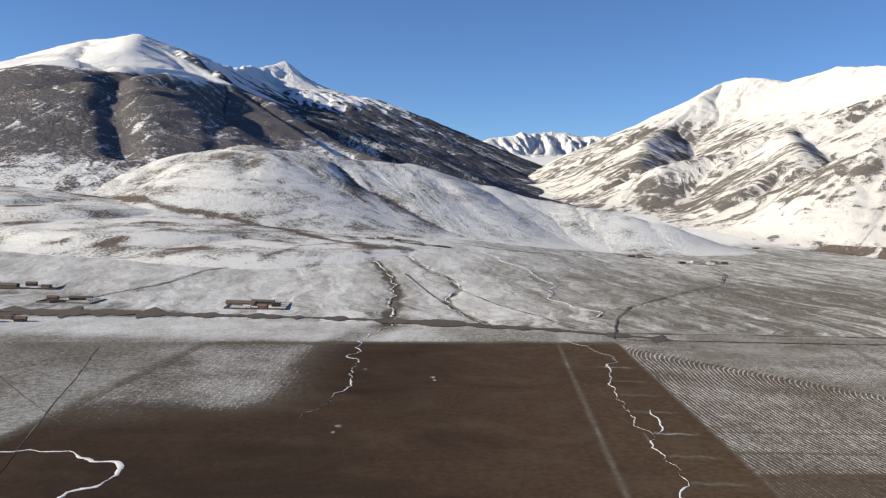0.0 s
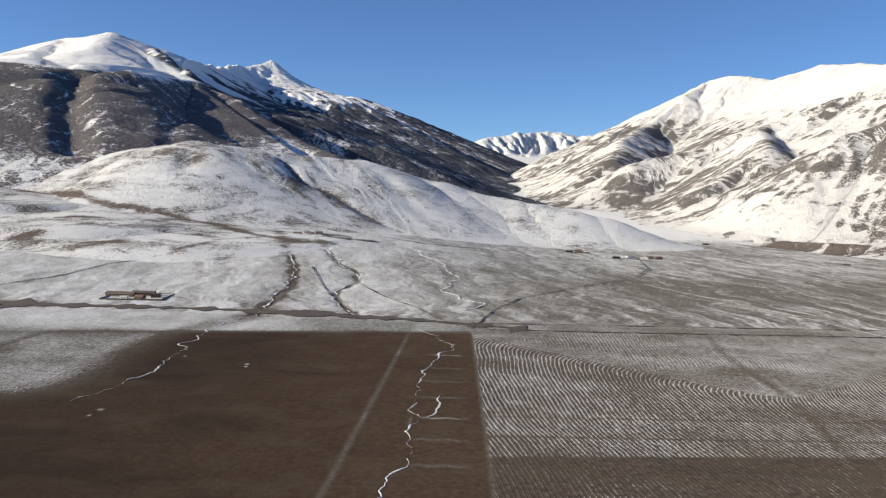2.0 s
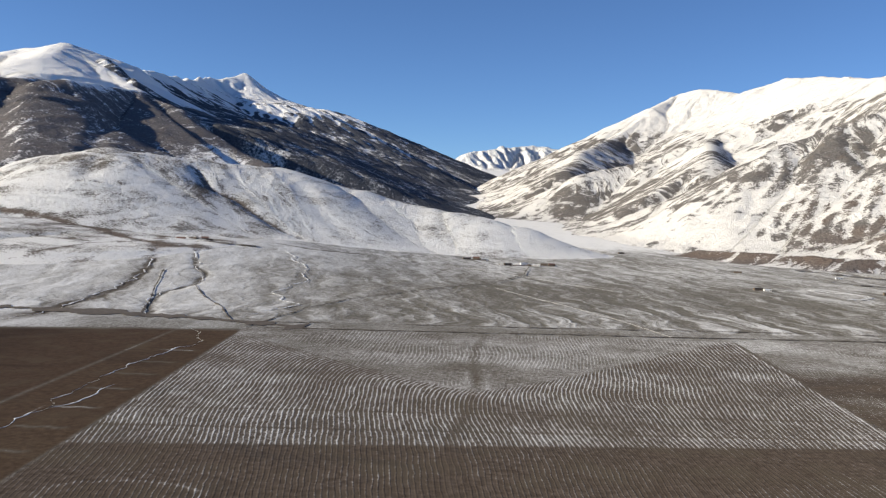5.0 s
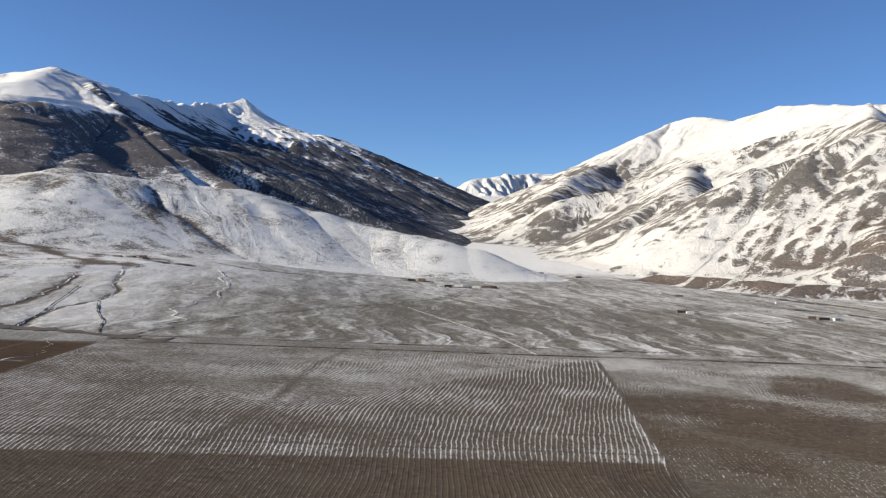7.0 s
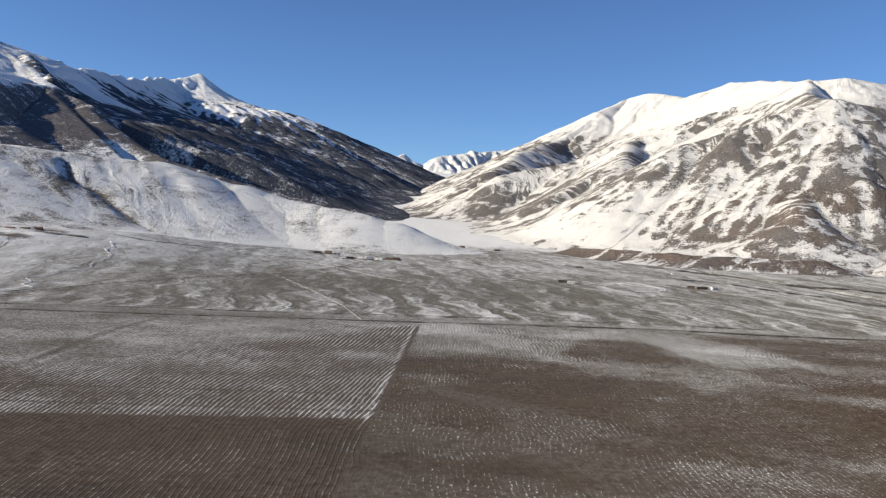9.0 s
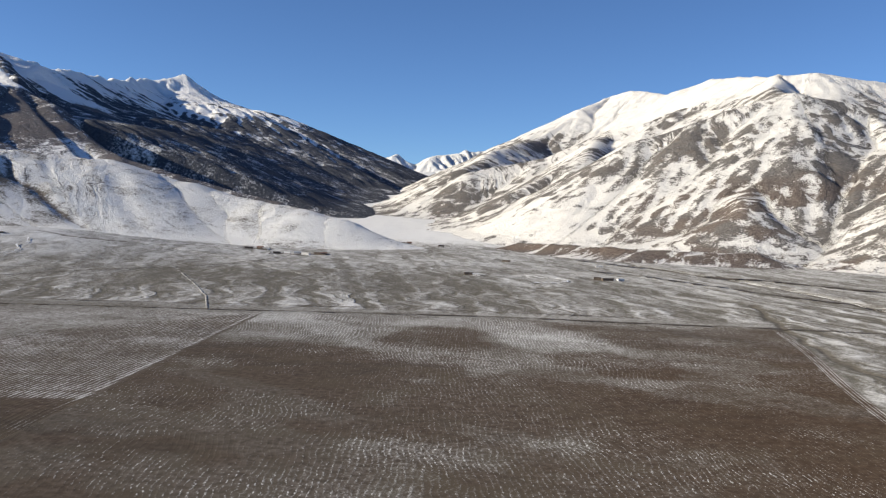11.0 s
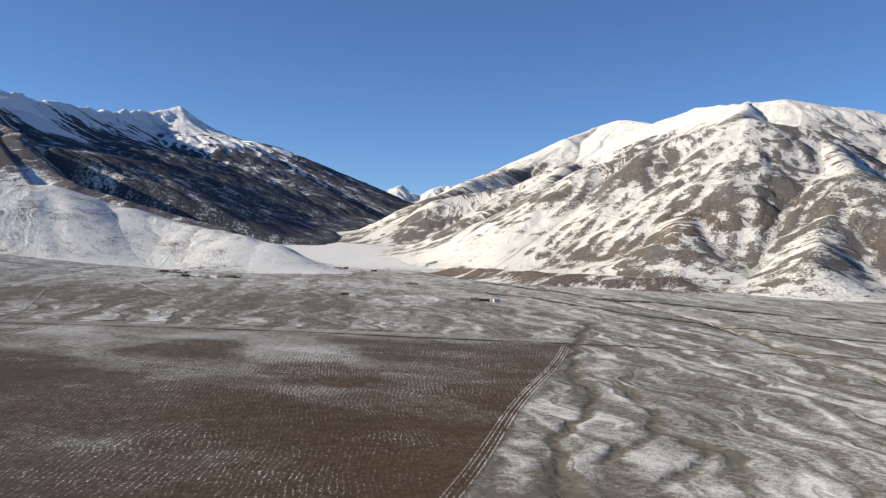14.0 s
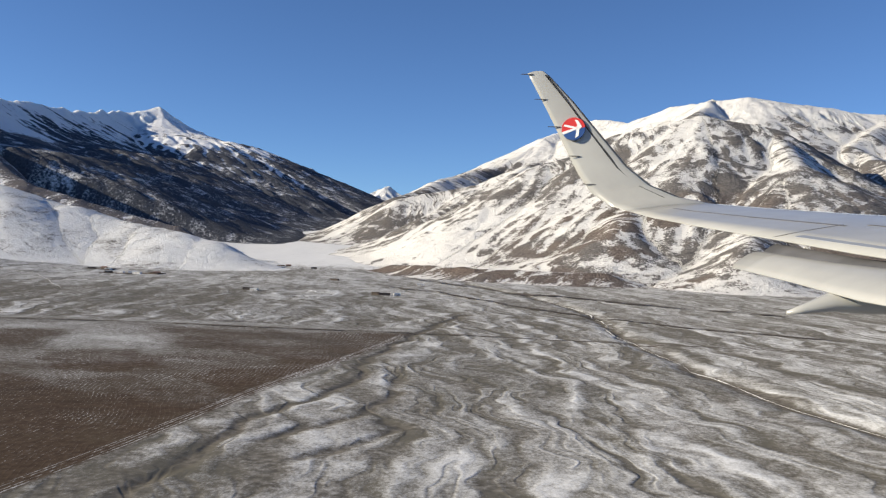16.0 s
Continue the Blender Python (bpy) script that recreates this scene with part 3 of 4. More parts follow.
def snow_wall(X, Y, Z, slope, gx, gy, gully, rock, streak):
    line = 306 + 110 * (fbm(X / 70, Y / 70, 4, 111) - 0.5) - 130 * streak + 60 * gully
    return 0.22 + 0.93 * smooth(-28, 25, Z - line) + 0.50 * streak * smooth(90, 220, Z) + 0.40 * (fbm(X / 40, Y / 40, 4, 115) - 0.5) - 0.45 * np.clip(gully, 0, 1)


def snow_foothill(X, Y, Z, slope, gx, gy, gully, rock, streak):
    p = fbm(X / 55, Y / 40, 5, 121)
    q = fbm(X / 22, Y / 30, 4, 125)
    return 0.76 + 0.12 * smooth(-60, 40, X) + 0.6 * (p - 0.5) + 0.5 * (q - 0.5) - 0.34 * np.exp(-((X + 225) / 75) ** 2 - ((Y - 890) / 55) ** 2) - 0.32 * np.exp(-((X + 75) / 60) ** 2 - ((Y - 880) / 30) ** 2) + 0.30 * streak


def snow_low(X, Y, Z, slope, gx, gy, gully, rock, streak):
    return 0.70 + 1.0 * (fbm(X / 50, Y / 26, 5, 131) - 0.5) + 0.5 * (fbm(X / 14, Y / 14, 3, 133) - 0.5)


def snow_east(X, Y, Z, slope, gx, gy, gully, rock, streak):
    wx, wy = X + 50 * (fbm(X / 50, Y / 50, 3, 143) - 0.5), Y + 50 * (fbm(X / 50, Y / 50, 3, 144) - 0.5)
    p = fbm(wx / 115, wy / 115, 4, 141)
    q = fbm(X / 26, Y / 26, 4, 145)
    for x0, y0, r in ((665, 1180, 85), (535, 1165, 55), (880, 1080, 60), (560, 1400, 60), (700, 1000, 55)):
        p = p + 0.14 * np.exp(-((X - x0) / r) ** 2 - ((Y - y0) / r) ** 2)
    band = smooth(292, 248, Z + 60 * (q - 0.5)) * smooth(38, 58, Z + 24 * (q - 0.5))
    bare = band * smooth(0.45, 0.56, p + 0.10 * (slope - 0.5) + 0.12 * gully)
    # slopes turned from the sun: bare rock, plus shade put in as less snow
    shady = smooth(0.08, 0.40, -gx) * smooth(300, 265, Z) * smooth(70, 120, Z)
    r = fbm(X / 11, Y / 11, 3, 147)
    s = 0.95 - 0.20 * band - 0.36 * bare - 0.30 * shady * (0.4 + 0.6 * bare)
    s = s + (0.15 + 0.60 * band) * streak + (0.2 + 0.4 * band) * (q - 0.5) + 0.55 * band * (r - 0.5) - 0.25 * smooth(0.8, 1.2, slope) + 0.45 * smooth(275, 320, Z)
    s = s - 0.22 * smooth(0.48, 0.62, fbm(X / 60, Y / 60, 4, 511)) * smooth(125, 88, Z) * smooth(560, 640, X)
    s = s - 0.34 * smooth(66, 44, Z) * smooth(0.42, 0.60, r)
    return s - 0.15 * smooth(600, 700, X) * smooth(115, 75, Z) * smooth(24, 34, Z) * smooth(0.3, 0.5, q + 0.1)


def snow_far(X, Y, Z, slope, gx, gy, gully, rock, streak):
    return 1.0 - 0.5 * smooth(0.7, 1.2, slope) + 0.5 * smooth(230, 330, Z) - 0.6 * smooth(260, 150, Z)


WEST = [
    ([(-1300, 1950, 240), (-1000, 1860, 300), (-871, 1830, 335), (-778, 1790, 349), (-695, 1750, 368), (-640, 1720, 367), (-581, 1693, 371)], 0.50),
    ([(-1050, 1330, 165), (-800, 1270, 205), (-623, 1250, 229), (-553, 1290, 263), (-500, 1255, 248), (-438, 1235, 234)], (0.43, 0.85)),
    ([(-438, 1235, 234), (-401, 1290, 246), (-347, 1440, 252)], 0.75),
    # points beyond x=-96 add a tail behind the foothill to shade the valley mouth
    ([(-347, 1440, 252), (-270, 1380, 218), (-180, 1270, 160), (-96, 1200, 128), (-20, 1185, 108), (60, 1180, 88), (115, 1170, 76)], (0.43, 0.85)),
    ([(-581, 1693, 371), (-520, 1450, 300), (-470, 1270, 244)], 0.33),
    ([(-581, 1693, 371), (-460, 1570, 308), (-347, 1440, 253)], (0.40, 0.72)),
    ([(-695, 1750, 368), (-640, 1500, 305), (-553, 1290, 263)], 0.33),
]
mountain("mountain", "broad brown heath mountain with a rounded snow-covered summit", (-1450, 300, 780, 2050), 4.0, WEST, MAT_BROWN, 10, snow_west, 200, round_=14.0, hollow=0.05,
         carve=[([(-452, 1225), (-405, 1090), (-345, 960)], 20, 12), ([(-300, 1180), (-275, 1080), (-255, 1010)], 14, 3)], ribs=0.35, wear=0)

WALL = [
    ([(-347, 1440, 252), (-470, 1600, 325), (-571, 1850, 361), (-544, 2080, 384), (-547, 2300, 394), (-595, 2700, 458), (-519, 2828, 494), (-457, 2900, 456), (-366, 3080, 406), (-250, 3300, 374), (-147, 3520, 374)], 0.68),
    ([(-147, 3520, 374), (-40, 3150, 290), (49, 2728, 208), (172, 2450, 142), (240, 2200, 102)], 0.66),
]
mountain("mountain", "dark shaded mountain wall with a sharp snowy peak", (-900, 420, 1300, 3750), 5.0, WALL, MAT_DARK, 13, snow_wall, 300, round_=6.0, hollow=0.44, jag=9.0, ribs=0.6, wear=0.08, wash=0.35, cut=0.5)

HILL_ROAD = [(-50, 658), (-78, 675), (-98, 693), (-132, 730), (-182, 747), (-236, 766), (-303, 816), (-366, 841), (-421, 850), (-520, 870)]
HILL_CRAGS = [([(-238, 690), (-226, 698), (-216, 694)], 4, 0.75), ([(-236, 622), (-226, 628)], 5, 0.7), ([(-186, 612), (-170, 618)], 4, 0.7), ([(-282, 620), (-266, 626)], 4, 0.6),
              ([(-356, 728), (-340, 736)], 5, 0.7), ([(-334, 678), (-322, 686)], 5, 0.6), ([(-150, 660), (-120, 655)], 3, 0.5)]
FOOT_GULLY = [(-110, 935), (-87, 895), (-57, 885), (-31, 861), (-12, 843), (20, 815)]

FOOTHILL = [
    ([(-420, 960, 88), (-330, 955, 100), (-260, 950, 118), (-205, 945, 127), (-120, 990, 119), (-43, 1022, 114), (40, 1022, 92), (130, 1000, 72)], (0.42, 0.37)),
    ([(130, 1000, 72), (190, 980, 64), (224, 970, 57)], (0.42, 0.85)),
]
# the narrow bare strip along FOOT_GULLY paints in the gully's shadowed side
mountain("hill", "smooth foothill patched with thin snow and dry grass", (-660, 380, 600, 1290), 2.5, FOOTHILL, MAT_HILL, 9, snow_foothill, 400, 7.0, 30.0, 0.0, carve=[(FOOT_GULLY, 7, 2.6), ([(-5, 960), (25, 900), (60, 850)], 10, 1.5), ([(-200, 900), (-190, 850)], 12, 2.5), ([(-330, 940), (-300, 890), (-285, 850)], 18, 2)], ribs=0.5, wear=0, bare_and_shade_strips=[(HILL_ROAD, 5, 0.7), (FOOT_GULLY, 2.5, 0.45), ([(10, 752), (45, 738), (90, 752), (130, 790)], 5, 0.5)])

LOW = [([(-950, 950, 140), (-429, 860, 81), (-344, 840, 73), (-234, 760, 58), (-148, 720, 47)], 0.12)]
mountain("hill", "low gentle snow-dusted slope beside the village track", (-1000, 80, 420, 1100), 4.0, LOW, MAT_HILL, 7, snow_low, 450, 5.0, wear=0, bare_and_shade_strips=[(HILL_ROAD, 5.5, 0.8), (DRAINS["slope"], 2.2, 0.5), (DRAINS["west"], 4.0, 0.55), (DRAINS["middle"], 2.2, 0.5)] + HILL_CRAGS)

EAST_CREST = [
    ([(235, 1560, 75), (311, 1617, 117), (361, 1690, 155), (417, 1850, 190), (479, 2050, 232), (554, 2223, 267), (680, 2400, 364), (811, 2560, 426), (841, 2487, 430),
      (905, 2350, 402), (992, 2258, 430), (984, 1900, 376), (912, 1602, 327), (974, 1560, 328), (1040, 1560, 320), (1199, 1560, 300), (1600, 1600, 285)], 0.55),
    ([(912, 1602, 330), (760, 1620, 270), (620, 1600, 216), (500, 1580, 172), (382, 1555, 143), (311, 1500, 100)], 0.55),
    ([(620, 1600, 216), (555, 1370, 160), (430, 1290, 97), (390, 1220, 62)], 0.55),
]
EAST_SPURS = [
    ([(912, 1602, 330), (850, 1400, 270), (808, 1230, 243), (678, 1214, 199), (597, 1210, 172), (501, 1190, 110), (430, 1190, 60)], 0.62),
    ([(808, 1230, 243), (889, 1210, 222), (946, 1130, 169), (974, 1060, 127), (1000, 950, 80)], 0.60),
    ([(678, 1214, 199), (692, 1056, 124), (658, 930, 78), (645, 890, 56)], 0.52),
    ([(889, 1210, 222), (874, 1071, 165), (800, 930, 95), (740, 800, 50)], 0.52),
]
EAST_FOOT = [
    ([(1199, 1560, 302), (1095, 1400, 243), (1045, 1330, 216), (1060, 1150, 150), (1120, 950, 90)], 0.55),
    ([(1199, 1560, 302), (1500, 1300, 260), (1700, 1000, 200)], 0.5),
    ([(425, 960, 34), (452, 915, 35), (490, 865, 35), (530, 835, 35), (580, 815, 34), (620, 810, 36)], 0.55),
]
EAST = EAST_CREST + EAST_SPURS + EAST_FOOT
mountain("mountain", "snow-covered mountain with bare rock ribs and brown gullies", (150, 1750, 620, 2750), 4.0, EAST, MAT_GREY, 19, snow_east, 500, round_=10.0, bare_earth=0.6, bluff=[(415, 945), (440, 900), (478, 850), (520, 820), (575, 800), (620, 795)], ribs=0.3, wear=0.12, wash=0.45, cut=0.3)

FAR = [([(-300, 4700, 330), (-100, 4650, 350), (29, 4657, 407), (130, 4650, 340), (246, 4650, 397), (353, 4700, 412), (523, 4800, 450), (649, 4800, 441), (740, 4800, 428), (1000, 4750, 430), (1400, 4700, 400)], 0.62),
       ([(29, 4657, 407), (120, 4450, 250), (180, 4300, 150)], 0.7), ([(523, 4800, 450), (480, 4500, 300), (430, 4300, 180)], 0.7)]
mountain("mountain", "distant jagged white snow peaks at the valley head", (-450, 1500, 4100, 4950), 8.0, FAR, MAT_FAR, 60, snow_far, 600, jag=14.0, wear=0.03)

MIDDLE = [([(900, 3000, 380), (760, 3150, 345), (600, 3300, 320), (420, 3500, 222), (300, 3700, 120)], 0.6)]
mountain("mountain", "grey rocky mountain shoulder with patchy snow deep in the valley", (150, 1100, 2850, 3950), 8.0, MIDDLE, MAT_FAR, 50, snow_wall, 650)

BEHIND = [([(-2300, 3300, 600), (-1900, 3200, 560), (-1593, 3200, 536), (-1462, 3200, 488), (-1200, 3250, 380)], 0.5)]
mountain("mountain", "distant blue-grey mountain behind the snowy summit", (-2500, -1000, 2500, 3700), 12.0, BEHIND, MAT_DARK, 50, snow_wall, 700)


# ---- tracks and frozen streams ----
MAT_TRACK = plain_material("dirt_track", (0.046, 0.036, 0.030), (0.086, 0.069, 0.058), 0.6, 0.95)
MAT_SNOWY_TRACK = plain_material("snow_filled_track", (0.30, 0.285, 0.27), (0.58, 0.575, 0.57), 0.9, 0.9)
MAT_ICE = plain_material("stream_ice", (0.60, 0.60, 0.60), (0.86, 0.87, 0.88), 0.5, 0.45)


def ribbon(name, pts, width, mat, wander=0.0, pace=9.0, gaps=0.0, seed=1, lift=0.07, taper=True):
    """A strip that follows the ground along a line on the plan."""
    line = []
    for (ax, ay), (bx, by) in zip(pts[:-1], pts[1:]):
        n = max(2, int(math.hypot(bx - ax, by - ay) / 1.5))
        line += [(ax + (bx - ax) * k / n, ay + (by - ay) * k / n) for k in range(n)]
    line.append(pts[-1])
    p = np.array(line, dtype=float)
    for _ in range(4):
        p[1:-1] = 0.25 * p[:-2] + 0.5 * p[1:-1] + 0.25 * p[2:]
    run = np.concatenate([[0], np.cumsum(np.hypot(*np.diff(p, axis=0).T))])
    d = np.gradient(p, axis=0)
    d /= np.hypot(d[:, 0], d[:, 1])[:, None] + 1e-9
    side = np.stack([-d[:, 1], d[:, 0]], 1)
    p = p + side * (wander * 2 * (fbm(run / pace, run * 0 + seed, 3, seed) - 0.5))[:, None]
    w = width * (0.10 + 1.25 * vnoise(run / 5, run * 0 + 3.0, seed + 4) ** 2 + 0.35 * vnoise(run / 1.7, run * 0 + 5.0, seed + 5))
    if gaps:
        w = w * smooth(gaps - 0.08, gaps + 0.08, vnoise(run / 12, run * 0 + 7.7, seed + 6) + 0.15)
    if taper:
        w = w * smooth(0, 6, run) * smooth(0, 6, run[-1] - run)
    cross = np.array([-0.5, -0.25, 0.0, 0.25, 0.5])
    X = p[:, :1] + side[:, :1] * cross[None, :] * w[:, None]
    Y = p[:, 1:] + side[:, 1:] * cross[None, :] * w[:, None]
    Z = ground_level(X, Y) + lift + 0.0016 * np.maximum(0, Y - 365) + 0.25 * smooth(362, 380, Y) - 0.10 * (np.abs(cross) > 0.45)[None, :]
    return grid_mesh(name, X, Y, Z, mat, {})


def track(pts, width, label, snowy=False, seed=1, wander=1.0):
    return tagged(ribbon("road", pts, width, MAT_SNOWY_TRACK if snowy else MAT_TRACK, wander, 25, 0, seed), label, "road", kind="structure")


def stream(pts, width, label, wander, gaps=0.0, seed=1, pace=9.0):
    return tagged(ribbon("stream", pts, width, MAT_ICE, wander, pace, gaps, seed), label, "stream", kind="structure")


track([(-330, 385), (-200, 402), (-147, 408), (-86, 411), (-34, 409), (8, 404), (50, 394), (75, 386), (100, 376)], 14.0, "dark muddy dirt road crossing the snowy valley", seed=2)
track([(-330, 388), (-200, 404), (-165, 409), (-125, 412)], 28.0, "wide churned earth verge along the dirt road", seed=3)
track([(76, 374), (128, 375), (200, 379), (275, 382), (361, 388), (402, 384), (485, 379), (540, 372), (640, 360)], 2.0, "narrow dirt track along the top of the fields", seed=4)
track([(60, 388), (128, 393), (200, 396), (324, 405), (430, 400)], 1.2, "faint second wheel track beside the field track", seed=5)
track([(74, 374), (86, 430), (102, 475), (141, 530), (187, 590), (212, 661), (222, 735)], 1.6, "dark earth track leading to the hamlet", seed=6)
track([(-420, 920), (-330, 850), (-204, 760), (-111, 725), (-37, 705), (10, 702)], 7.0, "snow-free earth road at the foot of the hill", seed=7)
track([(252, 381), (238, 430), (219, 477), (206, 508), (186, 556)], 0.4, "straight snow-filled footpath over the grassland", True, 8, 0.6)
track([(-24, 570), (-14, 530), (-3, 489), (10, 440), (23, 394)], 1.6, "short dark ditch running down to the road", seed=9)
track([(-128, 330), (-110, 255), (-94, 188)], 0.6, "thin dark field path over the pasture", seed=10)
track([(-62, 800), (-20, 790), (60, 770), (180, 690), (260, 560)], 0.6, "faint long track over the fan", True, 11, 2.0)

track([(236, 905), (300, 930), (380, 905), (470, 880), (560, 800)], 2.2, "earth track along the foot of the snowfield", seed=22)
track([(300, 1000), (340, 960), (430, 940), (500, 900)], 2.2, "thin track across the far grassland", seed=24)
track([(440, 690), (463, 655), (485, 634), (505, 580), (530, 535), (552, 502), (600, 440), (660, 400)], 5.0, "dark damp gully across the far grassland", seed=25, wander=4.0)
track([(455, 800), (500, 720), (545, 650), (600, 580), (680, 520)], 6.0, "bare brown strip below the bluff", seed=26, wander=4.0)
stream([(52, 372), (60, 355), (66, 333), (60, 308), (56, 275), (55, 248), (56, 232), (56, 217), (55, 200), (53, 185), (50, 160)], 0.75, "frozen stream winding through brown soil", 3.2, 0.60, 12, 6)
track([(-140, 280), (-126, 262), (-98, 227)], 0.5, "thin dark field path over the pasture", seed=27)
track([(11, 514), (28, 475), (47, 436), (63, 393)], 1.0, "thin earth path across the snowy pasture", seed=28)
stream([(62.5, 260), (61, 252), (62.5, 246), (60.5, 236), (58, 231.5)], 0.7, "short side arm of the frozen stream", 1.0, 0.0, 13, 5)
stream([(-22, 402), (-23, 392), (-31, 362), (-32, 325), (-28, 297), (-31, 262), (-38, 240)], 0.6, "frozen stream winding through brown soil", 3.0, 0.68, 14, 6)
stream([(-120, 205), (-102, 204), (-85, 204), (-70, 194), (-72, 182), (-78, 170), (-90, 158)], 1.5, "broad icy brook bend at the field's corner", 3.0, 0.42, 15, 5)
stream([(-72, 710), (-60, 667), (-37, 575), (-24, 499), (-24, 422), (-22, 402)], 1.1, "broken ice along the dark drainage gully", 6.0, 0.58, 16, 14)
stream([(-40, 700), (-30, 658), (-8, 586), (6, 556), (11, 514), (1, 490), (10, 440), (24, 400)], 1.0, "icy rivulet crossing the snowy pasture", 5.0, 0.5, 17, 20)
stream([(-104, 639), (-117, 593), (-148, 561), (-164, 501), (-190, 442)], 0.9, "broken ice in a shallow gully on the slope", 4.0, 0.6, 18, 14)
stream([(30, 690), (62, 600), (70, 540), (62, 500), (80, 450), (72, 410)], 1.0, "snow-filled rill on the alluvial fan", 7.0, 0.45, 19, 25)
stream([(545, 640), (570, 500), (568, 396), (576, 311), (586, 249), (600, 205), (640, 150)], 0.6, "thin icy river in a shallow bed", 4.0, 0.84, 20, 30)
stream([(400, 610), (412, 590), (425, 578), (418, 560), (398, 548)], 2.2, "icy edge of a frozen pond", 3.0, 0.2, 21)


# ---- hamlets ----
MAT_MUD = plain_material("rammed_earth", (0.085, 0.066, 0.052), (0.16, 0.125, 0.098), 1.5, 0.95, relief=0.3)
MAT_WHITE_WALL = plain_material("lime_wash", (0.62, 0.60, 0.57), (0.78, 0.77, 0.75), 1.5, 0.9)
MAT_ROOF = plain_material("dark_roof", (0.07, 0.055, 0.05), (0.13, 0.10, 0.09), 1.2, 0.9)
MAT_SNOW_ROOF = plain_material("snowy_roof", (0.55, 0.55, 0.56), (0.8, 0.8, 0.82), 0.8, 0.9)
MAT_RED_ROOF = plain_material("red_brown_roof", (0.10, 0.052, 0.042), (0.16, 0.088, 0.07), 1.2, 0.85)
MAT_HOLE = plain_material("dark_window", (0.015, 0.016, 0.018), (0.03, 0.03, 0.035), 2.0, 0.3, relief=0)


def part(name, bm, mat, parent, label=""):
    me = bpy.data.meshes.new(name)
    bm.to_mesh(me)
    bm.free()
    me.materials.append(mat)
    ob = new(name, me)
    ob.parent = parent
    if label:
        tagged(ob, label)
    return ob


def box_bm(x0, x1, y0, y1, z0, z1, bm=None, bevel=0.0):
    bm = bm or bmesh.new()
    made = bmesh.ops.create_cube(bm, size=1.0, matrix=Matrix.Translation(((x0 + x1) / 2, (y0 + y1) / 2, (z0 + z1) / 2)) @ Matrix.Diagonal((x1 - x0, y1 - y0, z1 - z0, 1)))
    if bevel:
        edges = {e for v in made["verts"] for e in v.link_edges}
        bmesh.ops.bevel(bm, geom=list(edges), offset=bevel, segments=2, affect='EDGES')
    return bm


def house(x, y, w, d, h, turn, wall_mat, roof_mat, label, flat=True):
    top = new("house")
    z = min(level_at(x + a * w * 0.5, y + b * d * 0.5) for a in (-1, 1) for b in (-1, 1)) - 0.1
    top.matrix_world = pose(x, y, z, 0, 0, turn)
    tagged(top, label, "house", "hamlet houses")
    part("wall", box_bm(-w / 2, w / 2, -d / 2, d / 2, 0, h, bevel=0.04), wall_mat, top)
    if flat:
        bm = box_bm(-w / 2 - 0.18, w / 2 + 0.18, -d / 2 - 0.18, d / 2 + 0.18, h, h + 0.16, bevel=0.03)
        box_bm(-w / 2 - 0.12, w / 2 + 0.12, -d / 2 - 0.12, -d / 2 + 0.04, h + 0.16, h + 0.34, bm)
    else:
        bm = bmesh.new()
        e, r = 0.22, 0.30 * d
        ring = []
        for sx in (-1, 1):
            ring.append([bm.verts.new((sx * (w / 2 + e), yy, zz)) for yy, zz in ((-d / 2 - e, h - 0.05), (0, h + r), (d / 2 + e, h - 0.05), (d / 2 + e, h - 0.17), (0, h + r - 0.12), (-d / 2 - e, h - 0.17))])
        for k in range(6):
            bm.faces.new((ring[0][k], ring[0][(k + 1) % 6], ring[1][(k + 1) % 6], ring[1][k]))
        bm.faces.new(ring[0][::-1])
        bm.faces.new(ring[1])
        bmesh.ops.recalc_face_normals(bm, faces=bm.faces)
    part("roof", bm, roof_mat, top)
    part("door", box_bm(-0.25, 0.25, -d / 2 - 0.03, -d / 2 + 0.05, 0.05, min(0.85, h * 0.75)), MAT_ROOF, top)
    count = max(2, int(w / 1.4))
    for k in range(count):
        cx = -w / 2 + (k + 0.5) * w / count
        if abs(cx) < 0.5:
            continue
        win = part("window", box_bm(cx - 0.24, cx + 0.24, -d / 2 - 0.04, -d / 2 + 0.05, h * 0.38, h * 0.78), MAT_ROOF, top)
        part("pane", box_bm(cx - 0.18, cx + 0.18, -d / 2 - 0.055, -d / 2 - 0.042, h * 0.43, h * 0.73), MAT_HOLE, win)
    return top


def yard_wall(x, y, w, d, turn, label):
    top = new("yard_wall")
    top.matrix_world = pose(x, y, level_at(x, y) - 0.5, 0, 0, turn)
    tagged(top, label, "wall", "yard walls")
    t, h = 0.3, 1.0
    part("front_wall", box_bm(-w / 2, w / 2, -d / 2, -d / 2 + t, 0, h), MAT_MUD, top)
    part("back_wall", box_bm(-w / 2, w / 2, d / 2 - t, d / 2, 0, h), MAT_MUD, top)
    part("side_wall", box_bm(-w / 2, -w / 2 + t, -d / 2 + t, d / 2 - t, 0, h), MAT_MUD, top)
    part("side_wall", box_bm(w / 2 - t, w / 2, -d / 2 + t, d / 2 - t, 0, h), MAT_MUD, top)
    return top


MUD_LABEL = "low rammed-earth farmhouse with a flat dark roof"
WHITE_LABEL = "small whitewashed house with a snow-covered roof"
RED_LABEL = "farmhouse with a red-brown pitched roof beside the track"
LONG_LABEL = "long dark-roofed barn beside the valley road"


